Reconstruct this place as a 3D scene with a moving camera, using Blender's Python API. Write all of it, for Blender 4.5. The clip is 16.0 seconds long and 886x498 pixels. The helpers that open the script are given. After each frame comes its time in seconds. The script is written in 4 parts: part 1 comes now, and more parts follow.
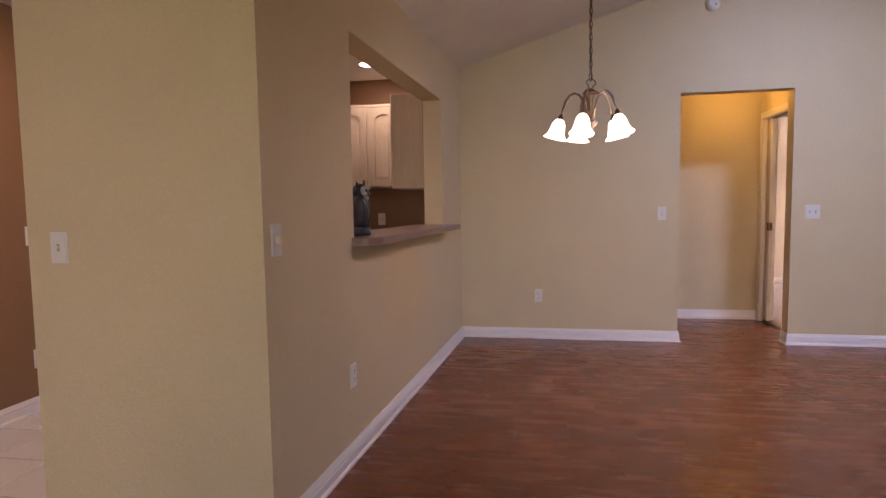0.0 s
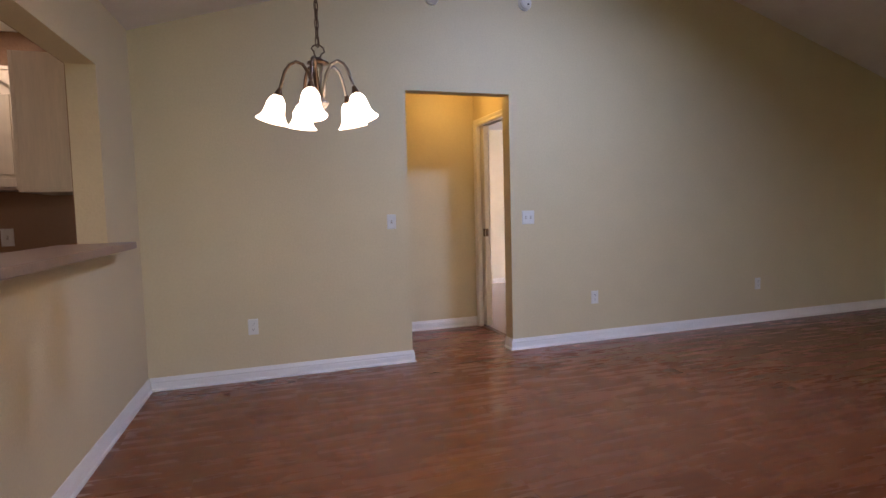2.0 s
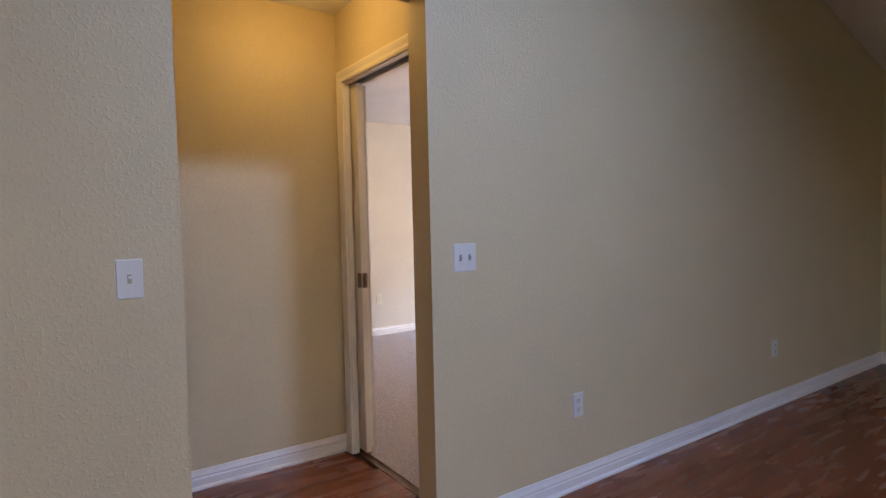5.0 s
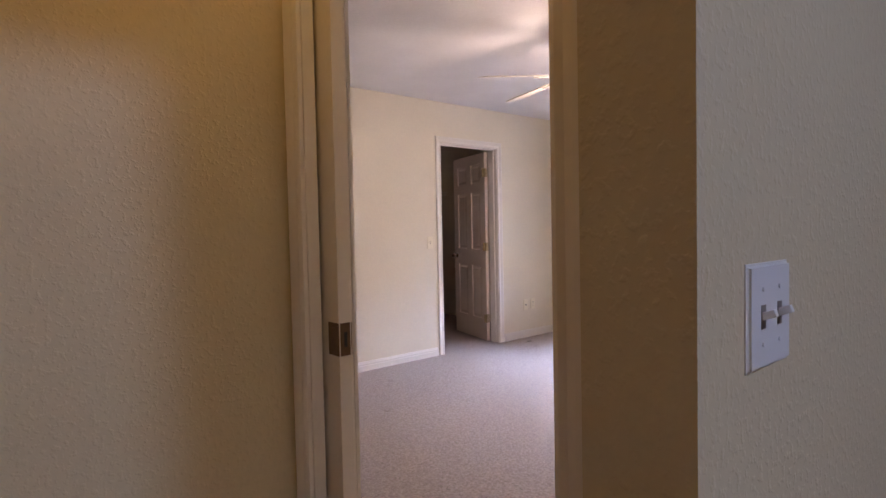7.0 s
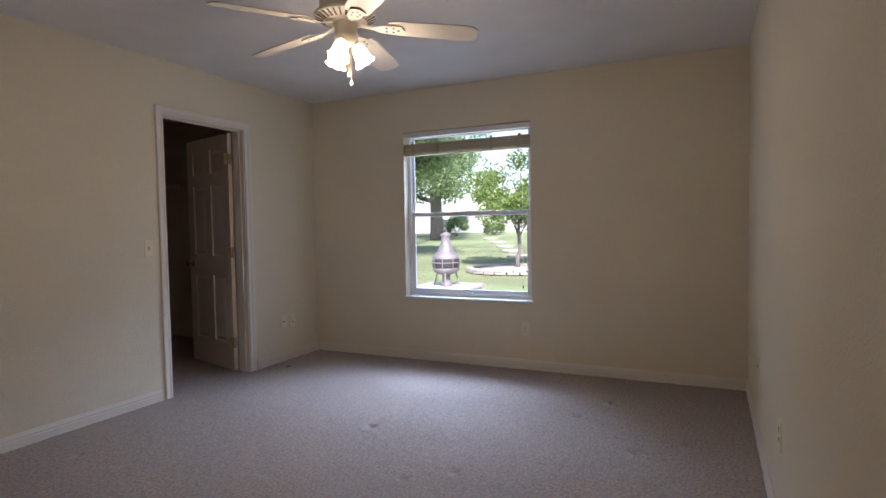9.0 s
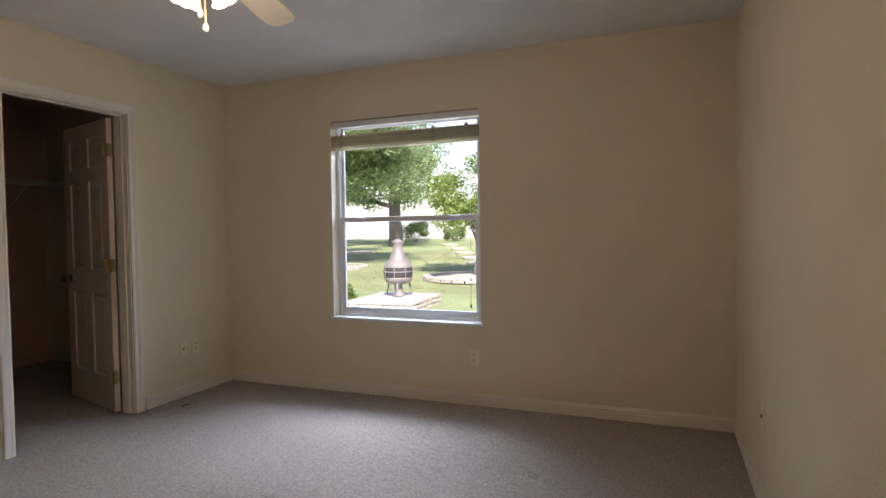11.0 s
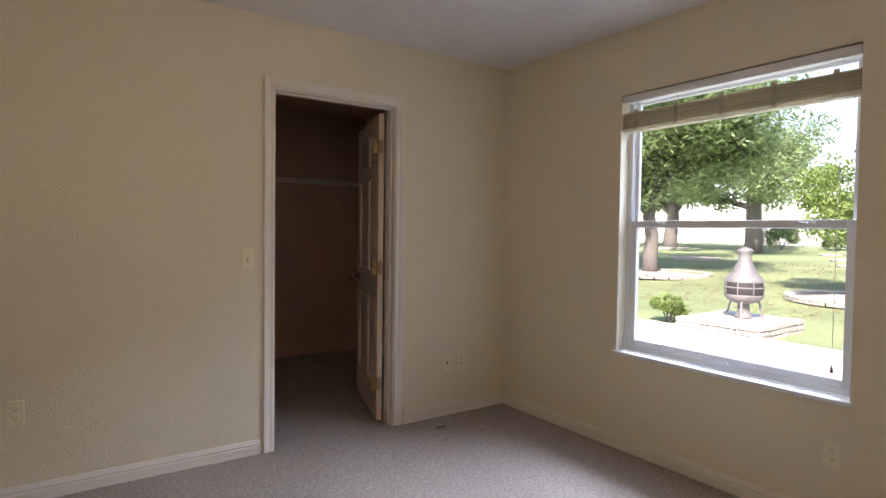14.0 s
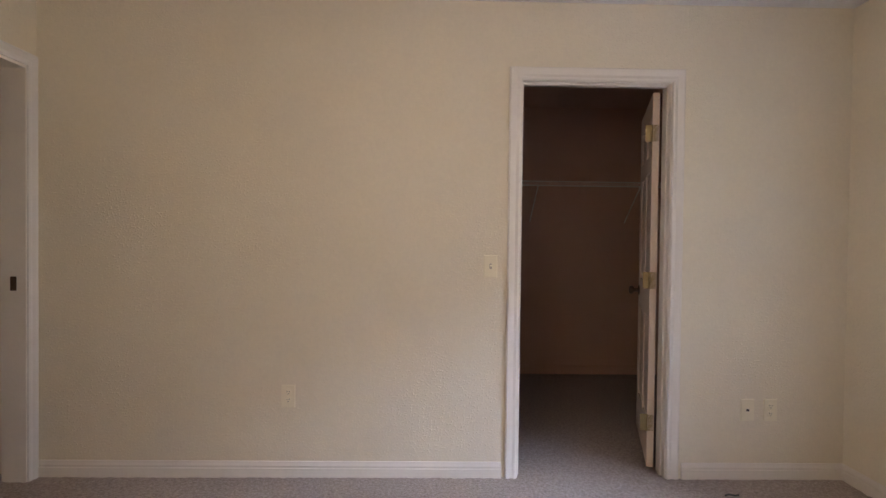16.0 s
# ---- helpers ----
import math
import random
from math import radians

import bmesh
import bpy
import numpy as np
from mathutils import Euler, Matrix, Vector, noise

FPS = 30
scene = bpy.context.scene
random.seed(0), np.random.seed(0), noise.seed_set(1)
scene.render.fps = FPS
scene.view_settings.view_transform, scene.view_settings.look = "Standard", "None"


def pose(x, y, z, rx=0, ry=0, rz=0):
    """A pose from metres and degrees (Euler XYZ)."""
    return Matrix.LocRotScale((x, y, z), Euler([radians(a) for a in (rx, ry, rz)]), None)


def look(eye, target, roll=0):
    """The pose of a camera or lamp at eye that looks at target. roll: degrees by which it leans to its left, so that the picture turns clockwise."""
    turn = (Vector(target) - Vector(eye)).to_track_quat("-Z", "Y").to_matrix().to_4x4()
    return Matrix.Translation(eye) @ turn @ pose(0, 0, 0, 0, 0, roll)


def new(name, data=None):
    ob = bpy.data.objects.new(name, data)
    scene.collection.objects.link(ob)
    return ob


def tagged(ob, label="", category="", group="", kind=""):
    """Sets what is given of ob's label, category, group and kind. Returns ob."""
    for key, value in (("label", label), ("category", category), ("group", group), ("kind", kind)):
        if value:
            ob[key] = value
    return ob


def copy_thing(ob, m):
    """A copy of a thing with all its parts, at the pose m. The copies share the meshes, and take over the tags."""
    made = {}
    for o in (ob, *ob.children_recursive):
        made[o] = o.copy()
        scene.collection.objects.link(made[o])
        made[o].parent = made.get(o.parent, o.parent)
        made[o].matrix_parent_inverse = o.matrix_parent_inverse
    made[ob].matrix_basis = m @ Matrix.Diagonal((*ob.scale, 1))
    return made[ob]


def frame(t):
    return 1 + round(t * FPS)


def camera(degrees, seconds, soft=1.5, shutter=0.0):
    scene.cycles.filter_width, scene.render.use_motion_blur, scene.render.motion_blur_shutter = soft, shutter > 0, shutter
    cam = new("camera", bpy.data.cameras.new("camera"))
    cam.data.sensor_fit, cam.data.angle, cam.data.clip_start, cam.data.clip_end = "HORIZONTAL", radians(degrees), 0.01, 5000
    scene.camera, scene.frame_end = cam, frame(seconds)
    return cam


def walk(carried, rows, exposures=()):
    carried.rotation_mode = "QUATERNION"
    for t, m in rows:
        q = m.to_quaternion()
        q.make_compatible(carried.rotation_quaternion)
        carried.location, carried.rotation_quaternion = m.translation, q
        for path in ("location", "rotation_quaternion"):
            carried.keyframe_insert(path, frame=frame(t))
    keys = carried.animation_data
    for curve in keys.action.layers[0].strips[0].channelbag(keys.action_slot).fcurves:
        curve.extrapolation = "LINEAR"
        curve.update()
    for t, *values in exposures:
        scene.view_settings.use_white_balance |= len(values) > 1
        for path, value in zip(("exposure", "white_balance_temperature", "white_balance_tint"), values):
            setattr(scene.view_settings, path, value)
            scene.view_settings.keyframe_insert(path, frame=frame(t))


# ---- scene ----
cam = camera(76.1, 16.0)
PATH = [
    (0, (0.778, -5.241, 1.232), (0.421, -3.279, 1.081), -0.9),
    (0.5, (0.695, -5.079, 1.241), (0.666, -3.085, 1.086), -1.4),
    (1, (0.642, -4.904, 1.242), (0.926, -2.93, 1.09), -1.6),
    (1.5, (0.68, -4.65, 1.228), (1.171, -2.718, 1.077), -1.6),
    (2, (0.727, -4.368, 1.23), (1.367, -2.479, 1.088), -1.5),
    (2.5, (0.739, -4.043, 1.246), (1.521, -2.207, 1.108), -1.2),
    (3, (0.82, -3.634, 1.291), (1.766, -1.879, 1.135), -1.0),
    (3.5, (0.996, -3.21, 1.305), (2.023, -1.5, 1.159), -1.1),
    (4, (1.182, -2.787, 1.314), (2.251, -1.103, 1.175), -1.2),
    (4.5, (1.395, -2.288, 1.277), (2.522, -0.639, 1.177), -1.3),
    (4.7, (1.484, -2.109, 1.278), (2.615, -0.462, 1.186), -1.3),
    (6.8, (2.227, -0.386, 1.234), (3.485, 1.167, 1.161), -1.3),
    (7, (2.305, -0.245, 1.24), (3.602, 1.276, 1.166), -1.2),
    (7.5, (2.487, 0.047, 1.238), (3.914, 1.447, 1.165), -0.9),
    (8, (2.655, 0.262, 1.255), (4.262, 1.443, 1.172), -1.1),
    (8.5, (2.852, 0.299, 1.25), (4.576, 1.307, 1.162), -0.9),
    (9, (3.016, 0.373, 1.231), (4.821, 1.231, 1.147), -1.0),
    (9.5, (3.168, 0.439, 1.252), (5.023, 1.181, 1.165), -1.0),
    (9.7, (3.230, 0.488, 1.254), (5.103, 1.183, 1.170), -1.1),
    (11.8, (4.138, 0.55, 1.231), (5.959, 1.375, 1.175), -0.3),
    (12, (4.192, 0.574, 1.252), (5.994, 1.44, 1.19), -0.2),
    (12.5, (4.387, 0.591, 1.26), (6.097, 1.625, 1.2), -0.1),
    (13, (4.564, 0.604, 1.276), (6.104, 1.878, 1.214), 0.4),
    (13.5, (4.695, 0.685, 1.272), (6.065, 2.141, 1.212), 0.6),
    (14, (4.827, 0.759, 1.278), (5.959, 2.407, 1.213), 0.8),
    (14.5, (4.973, 0.802, 1.265), (5.83, 2.608, 1.214), 0.9),
    (15, (5.129, 0.87, 1.265), (5.712, 2.783, 1.214), 0.9),
    (15.5, (5.262, 0.954, 1.243), (5.581, 2.928, 1.199), 0.9),
    (16, (5.399, 1.032, 1.242), (5.438, 3.031, 1.205), 0.7),
]
EXPOSURES = [(0, 3.33, 7000, 48),
             (1, 3.28, 6800, 42),
             (2, 3.27, 6350, 33),
             (4, 3.2, 6000, 31),
             (4.7, 3.12, 5950, 31),
             (6.8, 2.52, 6250, 38),
             (7.5, 2.42, 5800, 34),
             (8.0, 2.1, 5400, 28),
             (8.5, 1.6, 5650, 26),
             (9.0, 1.2, 6050, 24),
             (9.7, 1.1, 6350, 22),
             (12, 1.3, 7100, 23),
             (12.5, 1.35, 7100, 23),
             (14, 1.45, 6850, 23),
             (15, 1.8, 6700, 25),
             (16, 2.05, 6500, 28)]
CHANDELIER_W, HALL_W, KITCHEN_W, FAN_W = 0.095, 0.46, 0.42, 1.55
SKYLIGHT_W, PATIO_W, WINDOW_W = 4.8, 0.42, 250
walk(cam, [(t, look(eye, target, roll)) for t, eye, target, roll in PATH], EXPOSURES)

# ---- world, sun, large lights ----
world = bpy.data.worlds.new("sky")
scene.world = world
world.use_nodes = True
wn = world.node_tree.nodes
sky = wn.new("ShaderNodeTexSky")
sky.sky_type, sky.sun_disc, sky.sun_elevation, sky.sun_rotation = "NISHITA", False, radians(43), radians(240)
world.node_tree.links.new(sky.outputs[0], wn["Background"].inputs[0])
wn["Background"].inputs[1].default_value = 0.15

sun = new("sun", bpy.data.lights.new("sun", "SUN"))
sun.data.energy, sun.data.angle, sun.data.color = 5.0, radians(2.0), (1.0, 0.95, 0.88)
sun.matrix_world = look((-6.2, -3.6, 6.6), (0, 0, 0))


def area_lamp(name, eye, target, wide, high, watts, color):
    ob = new(name, bpy.data.lights.new(name, "AREA"))
    ob.data.shape, ob.data.size, ob.data.size_y, ob.data.energy, ob.data.color = "RECTANGLE", wide, high, watts, color
    ob.matrix_world = look(eye, target)
    return ob


def bulb(name, place, watts, color, radius=0.04):
    ob = new(name, bpy.data.lights.new(name, "POINT"))
    ob.data.energy, ob.data.color, ob.data.shadow_soft_size = watts, color, radius
    ob.location = place
    return ob


DAY = (0.60, 0.79, 1.0)
WARM = (1.0, 0.68, 0.36)
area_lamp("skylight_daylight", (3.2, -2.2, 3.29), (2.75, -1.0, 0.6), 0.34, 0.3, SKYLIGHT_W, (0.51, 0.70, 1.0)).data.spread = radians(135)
# Daylight from an assumed opening out of view, narrowed onto the short wall.
area_lamp("assumed_south_daylight", (0.9, -7.95, 1.15), (-1.45, -3.5, 1.3), 1.4, 2.0, PATIO_W, (0.92, 0.88, 0.86)).data.spread = radians(46)
area_lamp("bedroom_window_daylight", (10.6, 2.32, 4.15), (6.5, 2.32, 0.9), 5.6, 1.9, WINDOW_W, DAY)

# ---- materials ----


def material(name, color, rough=0.6, metal=0.0, vary=0.08, scale=3.0, fine=60.0, bump=0.0, bump_scale=120.0,
             stretch=(1, 1, 1), per_object=0.0, per_island=0.0, coat=0.0, emit=0.0, emit_color=None, detail=4.0, gloss_vary=0.08, sparse=None):
    m = bpy.data.materials.new(name)
    m.use_nodes = True
    nt = m.node_tree
    p = nt.nodes["Principled BSDF"]
    co = nt.nodes.new("ShaderNodeTexCoord")
    mp = nt.nodes.new("ShaderNodeMapping")
    mp.inputs["Scale"].default_value = stretch
    nt.links.new(co.outputs["Object"], mp.inputs["Vector"])
    if per_object:
        shift, each = nt.nodes.new("ShaderNodeVectorMath"), nt.nodes.new("ShaderNodeObjectInfo")
        shift.operation, shift.inputs[1].default_value = "MULTIPLY", (37.0, 53.0, 0.0)
        nt.links.new(each.outputs["Random"], shift.inputs[0])
        nt.links.new(shift.outputs[0], mp.inputs["Location"])
    broad = nt.nodes.new("ShaderNodeTexNoise")
    broad.inputs["Scale"].default_value, broad.inputs["Detail"].default_value = scale, detail
    grain = nt.nodes.new("ShaderNodeTexNoise")
    grain.inputs["Scale"].default_value, grain.inputs["Detail"].default_value = fine, 3
    for n in (broad, grain):
        nt.links.new(mp.outputs[0], n.inputs["Vector"])
    add = nt.nodes.new("ShaderNodeMath")
    add.operation = "ADD"
    nt.links.new(broad.outputs[0], add.inputs[0])
    nt.links.new(grain.outputs[0], add.inputs[1])
    last = add
    if per_object or per_island:
        src = nt.nodes.new("ShaderNodeObjectInfo") if per_object else nt.nodes.new("ShaderNodeNewGeometry")
        off = nt.nodes.new("ShaderNodeMath")
        off.operation, off.inputs[1].default_value = "MULTIPLY_ADD", (per_object or per_island)
        nt.links.new(src.outputs["Random" if per_object else "Random Per Island"], off.inputs[0])
        nt.links.new(add.outputs[0], off.inputs[2])
        last = off
    ramp = nt.nodes.new("ShaderNodeMapRange")
    top = 1.4 + (per_object or per_island)
    ramp.inputs["From Min"].default_value, ramp.inputs["From Max"].default_value = 0.6, top
    ramp.inputs["To Min"].default_value, ramp.inputs["To Max"].default_value = 0.0, 1.0
    nt.links.new(last.outputs[0], ramp.inputs["Value"])
    mix = nt.nodes.new("ShaderNodeMix")
    mix.data_type = "RGBA"
    mix.inputs[6].default_value = (*[c * (1 - vary) for c in color], 1)
    mix.inputs[7].default_value = (*[min(1, c * (1 + vary)) for c in color], 1)
    nt.links.new(ramp.outputs[0], mix.inputs[0])
    nt.links.new(mix.outputs[2], p.inputs["Base Color"])
    rr = nt.nodes.new("ShaderNodeMapRange")
    rr.inputs["To Min"].default_value, rr.inputs["To Max"].default_value = max(0.02, rough - gloss_vary), min(1, rough + gloss_vary)
    nt.links.new(broad.outputs[0], rr.inputs["Value"])
    nt.links.new(rr.outputs[0], p.inputs["Roughness"])
    p.inputs["Metallic"].default_value = metal
    p.inputs["Coat Weight"].default_value = coat
    if bump:
        bn = nt.nodes.new("ShaderNodeTexNoise")
        bn.inputs["Scale"].default_value, bn.inputs["Detail"].default_value = bump_scale, 2
        nt.links.new(mp.outputs[0], bn.inputs["Vector"])
        b = nt.nodes.new("ShaderNodeBump")
        b.inputs["Strength"].default_value, b.inputs["Distance"].default_value = 0.8, bump
        if sparse:
            cut = nt.nodes.new("ShaderNodeMapRange")
            cut.interpolation_type = "SMOOTHSTEP"
            cut.inputs["From Min"].default_value, cut.inputs["From Max"].default_value = sparse
            nt.links.new(bn.outputs[0], cut.inputs["Value"])
            nt.links.new(cut.outputs[0], b.inputs["Height"])
        else:
            nt.links.new(bn.outputs[0], b.inputs["Height"])
        nt.links.new(b.outputs[0], p.inputs["Normal"])
    if emit:
        p.inputs["Emission Color"].default_value = (*(emit_color or color), 1)
        p.inputs["Emission Strength"].default_value = emit
    return m


TAN = material("tan_wall_paint", (0.64, 0.538, 0.331), 0.55, vary=0.05, bump=0.0009, bump_scale=85, sparse=(0.48, 0.72))
CREAM = material("cream_wall_paint", (0.78, 0.707, 0.548), 0.55, vary=0.04, bump=0.0011, bump_scale=95, sparse=(0.5, 0.72))
# Warm brown that puts the closet's dim, reddish light into the colour.
CLOSET = material("closet_dim_light_tone", (0.66, 0.42, 0.30), 0.6, vary=0.05, bump=0.003, bump_scale=75)
BROWN = material("brown_wall_paint", (0.27, 0.15, 0.075), 0.55, vary=0.06, bump=0.003, bump_scale=75)
CEIL = material("textured_ceiling_paint", (0.82, 0.80, 0.77), 0.8, vary=0.08, fine=110, bump=0.006, bump_scale=125)
TRIM = material("white_trim_paint", (0.80, 0.78, 0.74), 0.35, vary=0.03, bump=0.0006, bump_scale=40)
BTRIM = material("cream_trim_paint", (0.80, 0.75, 0.665), 0.4, vary=0.03, bump=0.0006, bump_scale=40)
DOOR = material("painted_door", (0.76, 0.64, 0.52), 0.4, vary=0.04, fine=40, stretch=(6, 6, 0.6), bump=0.0008, bump_scale=60)
PLANK = material("laminate_wood", (0.205, 0.06, 0.021), 0.27, vary=0.27, scale=2.0, fine=7, stretch=(1.0, 6, 6),
                 per_object=0.25, detail=6, gloss_vary=0.06)
SUB = material("brown_subfloor", (0.11, 0.045, 0.022), 0.8)
TILE = material("white_floor_tile", (0.72, 0.70, 0.66), 0.25, vary=0.07, scale=5, per_object=0.25)
GROUT = material("grey_grout", (0.14, 0.125, 0.105), 0.9)
CARPET = material("beige_carpet", (0.39, 0.333, 0.297), 0.95, vary=0.5, scale=70, fine=210, bump=0.006, bump_scale=170, detail=3)
PLASTIC = material("white_plate_plastic", (0.72, 0.71, 0.67), 0.35, vary=0.02)
IVORY = material("ivory_plate_plastic", (0.84, 0.77, 0.58), 0.35, vary=0.02)
SLOT = material("dark_slot", (0.03, 0.03, 0.03), 0.6)
VENT = material("shadowed_vent", (0.16, 0.13, 0.09), 0.7)
BRASS = material("brass", (0.36, 0.28, 0.14), 0.45, metal=1.0, vary=0.15, fine=30)
BRONZE = material("antique_bronze", (0.17, 0.11, 0.07), 0.38, metal=0.85, vary=0.25, fine=40)
PEWTER = material("pale_metal", (0.42, 0.37, 0.31), 0.35, metal=0.8, vary=0.2, fine=40)
SHADE = material("glowing_frosted_glass", (0.95, 0.9, 0.8), 0.4, vary=0.02, emit=0.5, emit_color=(1.0, 0.86, 0.62))
FANSHADE = material("glowing_tulip_glass", (0.95, 0.9, 0.8), 0.4, vary=0.02, emit=2.2, emit_color=(1.0, 0.84, 0.58))
DOME = material("glowing_ceiling_dome", (0.95, 0.9, 0.8), 0.4, vary=0.02, emit=0.48, emit_color=(1.0, 0.70, 0.27))
CANLIGHT = material("glowing_recessed_lamp", (0.95, 0.9, 0.8), 0.4, vary=0.02, emit=0.8, emit_color=(1.0, 0.9, 0.75))
FANWHITE = material("ivory_fan_enamel", (0.68, 0.62, 0.50), 0.35, vary=0.04)
OAK = material("pickled_oak", (0.58, 0.49, 0.37), 0.4, vary=0.09, scale=3, fine=16, stretch=(9, 9, 0.7), bump=0.0005, bump_scale=25)
LAMINATE = material("mauve_brown_laminate", (0.25, 0.165, 0.125), 0.35, vary=0.25, scale=18, fine=120)
FRAMEWHITE = material("white_window_frame", (0.80, 0.81, 0.82), 0.35, vary=0.03)
BLIND = material("woven_beige_blind", (0.78, 0.70, 0.56), 0.6, vary=0.34, fine=90, stretch=(1, 1, 8), per_object=0.9)
OWLDARK = material("dark_blue_grey_glaze", (0.022, 0.027, 0.04), 0.3, vary=0.5, scale=30, fine=120, bump=0.004, bump_scale=90)
OWLPALE = material("pale_grey_glaze", (0.30, 0.30, 0.31), 0.4, vary=0.2, scale=40)
BLACK = material("black_gloss", (0.01, 0.01, 0.01), 0.2)
STEEL = material("polished_steel", (0.6, 0.6, 0.62), 0.2, metal=1.0, vary=0.05)
IRON = material("weathered_iron", (0.19, 0.178, 0.17), 0.6, metal=0.3, vary=0.3, fine=30, bump=0.003, bump_scale=60)
MESHGREY = material("dark_mesh_screen", (0.03, 0.027, 0.027), 0.7, vary=0.3)
CONCRETE = material("pale_concrete", (0.52, 0.50, 0.47), 0.85, vary=0.08, scale=1.5, fine=40, bump=0.004, bump_scale=60)
STONE = material("pale_garden_stone", (0.36, 0.33, 0.29), 0.85, vary=0.2, scale=6, fine=40, per_object=0.4, bump=0.01, bump_scale=25)
GRASS = material("lawn_grass", (0.20, 0.25, 0.115), 0.9, vary=0.4, scale=0.35, fine=14, bump=0.05, bump_scale=30)
LEAF = material("broad_leaf", (0.25, 0.34, 0.16), 0.36, vary=0.75, scale=1.2, fine=8, per_island=0.8)
PALELEAF = material("pale_leaf", (0.22, 0.31, 0.09), 0.5, vary=0.5, scale=1.5, fine=8, per_island=0.8)
LITTER = material("dry_leaf", (0.30, 0.20, 0.10), 0.8, vary=0.4, per_island=0.8)
BARK = material("grey_bark", (0.15, 0.135, 0.12), 0.9, vary=0.3, fine=20, stretch=(4, 4, 0.6), bump=0.03, bump_scale=12)
VINYL = material("white_fence_vinyl", (0.78, 0.78, 0.76), 0.5, vary=0.04)


def translucent(m, share):
    """Lets light through a leaf."""
    nt = m.node_tree
    p, out = nt.nodes["Principled BSDF"], nt.nodes["Material Output"]
    tr, mx = nt.nodes.new("ShaderNodeBsdfTranslucent"), nt.nodes.new("ShaderNodeMixShader")
    nt.links.new(p.inputs["Base Color"].links[0].from_socket, tr.inputs["Color"])
    mx.inputs[0].default_value = share
    nt.links.new(p.outputs[0], mx.inputs[1])
    nt.links.new(tr.outputs[0], mx.inputs[2])
    nt.links.new(mx.outputs[0], out.inputs["Surface"])


translucent(LEAF, 0.5)
translucent(PALELEAF, 0.45)
translucent(BLIND, 0.6)


def glass(name):
    m = bpy.data.materials.new(name)
    m.use_nodes = True
    p = m.node_tree.nodes["Principled BSDF"]
    p.inputs["Base Color"].default_value = (1, 1, 1, 1)
    p.inputs["Roughness"].default_value, p.inputs["IOR"].default_value = 0.0, 1.05
    p.inputs["Transmission Weight"].default_value = 1.0
    return m


GLASS = glass("window_glass")

# ---- mesh helpers ----


def box(bm, x0, y0, z0, x1, y1, z1, bevel=0.0):
    made = bmesh.ops.create_cube(bm, size=1.0, matrix=Matrix.LocRotScale(
        ((x0 + x1) / 2, (y0 + y1) / 2, (z0 + z1) / 2), None, (abs(x1 - x0), abs(y1 - y0), abs(z1 - z0))))
    if bevel:
        edges = list({e for v in made["verts"] for e in v.link_edges})
        bmesh.ops.bevel(bm, geom=edges, offset=bevel, segments=2, affect="EDGES", profile=0.5)
    return bm


def boxes(*rows, bevel=0.0):
    bm = bmesh.new()
    for r in rows:
        box(bm, *r, bevel=bevel)
    return bm


def lathe(profile, segments=24, bm=None, m=None, wave=0.0, waves=0):
    """A turned shape about z; wave: scallops of the last ring."""
    bm = bm or bmesh.new()
    m = m or Matrix()
    rings = []
    for k, (r, z) in enumerate(profile):
        ring = []
        for i in range(segments):
            a = 2 * math.pi * i / segments
            f = wave * math.cos(waves * a) * (k / (len(profile) - 1)) ** 3 if wave else 0.0
            ring.append(bm.verts.new(m @ Vector(((r + f) * math.cos(a), (r + f) * math.sin(a), z + f * 0.6))))
        rings.append(ring)
    for a, b in zip(rings, rings[1:]):
        for i in range(segments):
            j = (i + 1) % segments
            bm.faces.new((a[i], a[j], b[j], b[i]))
    for ring, r in ((rings[0], profile[0][0]), (rings[-1], profile[-1][0])):
        if 0 < r < 0.0021:
            bm.faces.new(ring)
    return bm


def tube(points, radius, segments=8, bm=None, taper=1.0, closed=False):
    bm = bm or bmesh.new()
    pts = [Vector(p) for p in points]
    n = len(pts)
    rings = []
    side = Vector((0.31, 0.52, 0.79))
    for i, p in enumerate(pts):
        if closed:
            d = (pts[(i + 1) % n] - pts[i - 1]).normalized()
        else:
            d = (pts[min(i + 1, n - 1)] - pts[max(i - 1, 0)]).normalized()
        u = side - d * side.dot(d)
        u.normalize()
        side = u
        w = d.cross(u)
        r = radius * (1 + (taper - 1) * i / max(1, n - 1))
        rings.append([bm.verts.new(p + (u * math.cos(2 * math.pi * k / segments) + w * math.sin(2 * math.pi * k / segments)) * r)
                      for k in range(segments)])
    pairs = list(zip(rings, rings[1:])) + ([(rings[-1], rings[0])] if closed else [])
    for a, b in pairs:
        for k in range(segments):
            j = (k + 1) % segments
            bm.faces.new((a[k], a[j], b[j], b[k]))
    if not closed:
        bm.faces.new(rings[0][::-1])
        bm.faces.new(rings[-1])
    return bm


def prism(bm, section, place):
    """Extrude a closed section: place(u, d, end) gives the vertex for end 0 and 1."""
    a = [bm.verts.new(place(u, d, 0)) for u, d in section]
    b = [bm.verts.new(place(u, d, 1)) for u, d in section]
    n = len(section)
    for i in range(n):
        j = (i + 1) % n
        bm.faces.new((a[i], a[j], b[j], b[i]))
    bm.faces.new(a[::-1])
    bm.faces.new(b)
    return bm


def mesh_of(name, bm, mat, smooth=False):
    bmesh.ops.recalc_face_normals(bm, faces=bm.faces)
    me = bpy.data.meshes.new(name)
    bm.to_mesh(me)
    bm.free()
    for x in (mat if isinstance(mat, (list, tuple)) else [mat]):
        me.materials.append(x)
    if smooth:
        for p in me.polygons:
            p.use_smooth = True
    return me


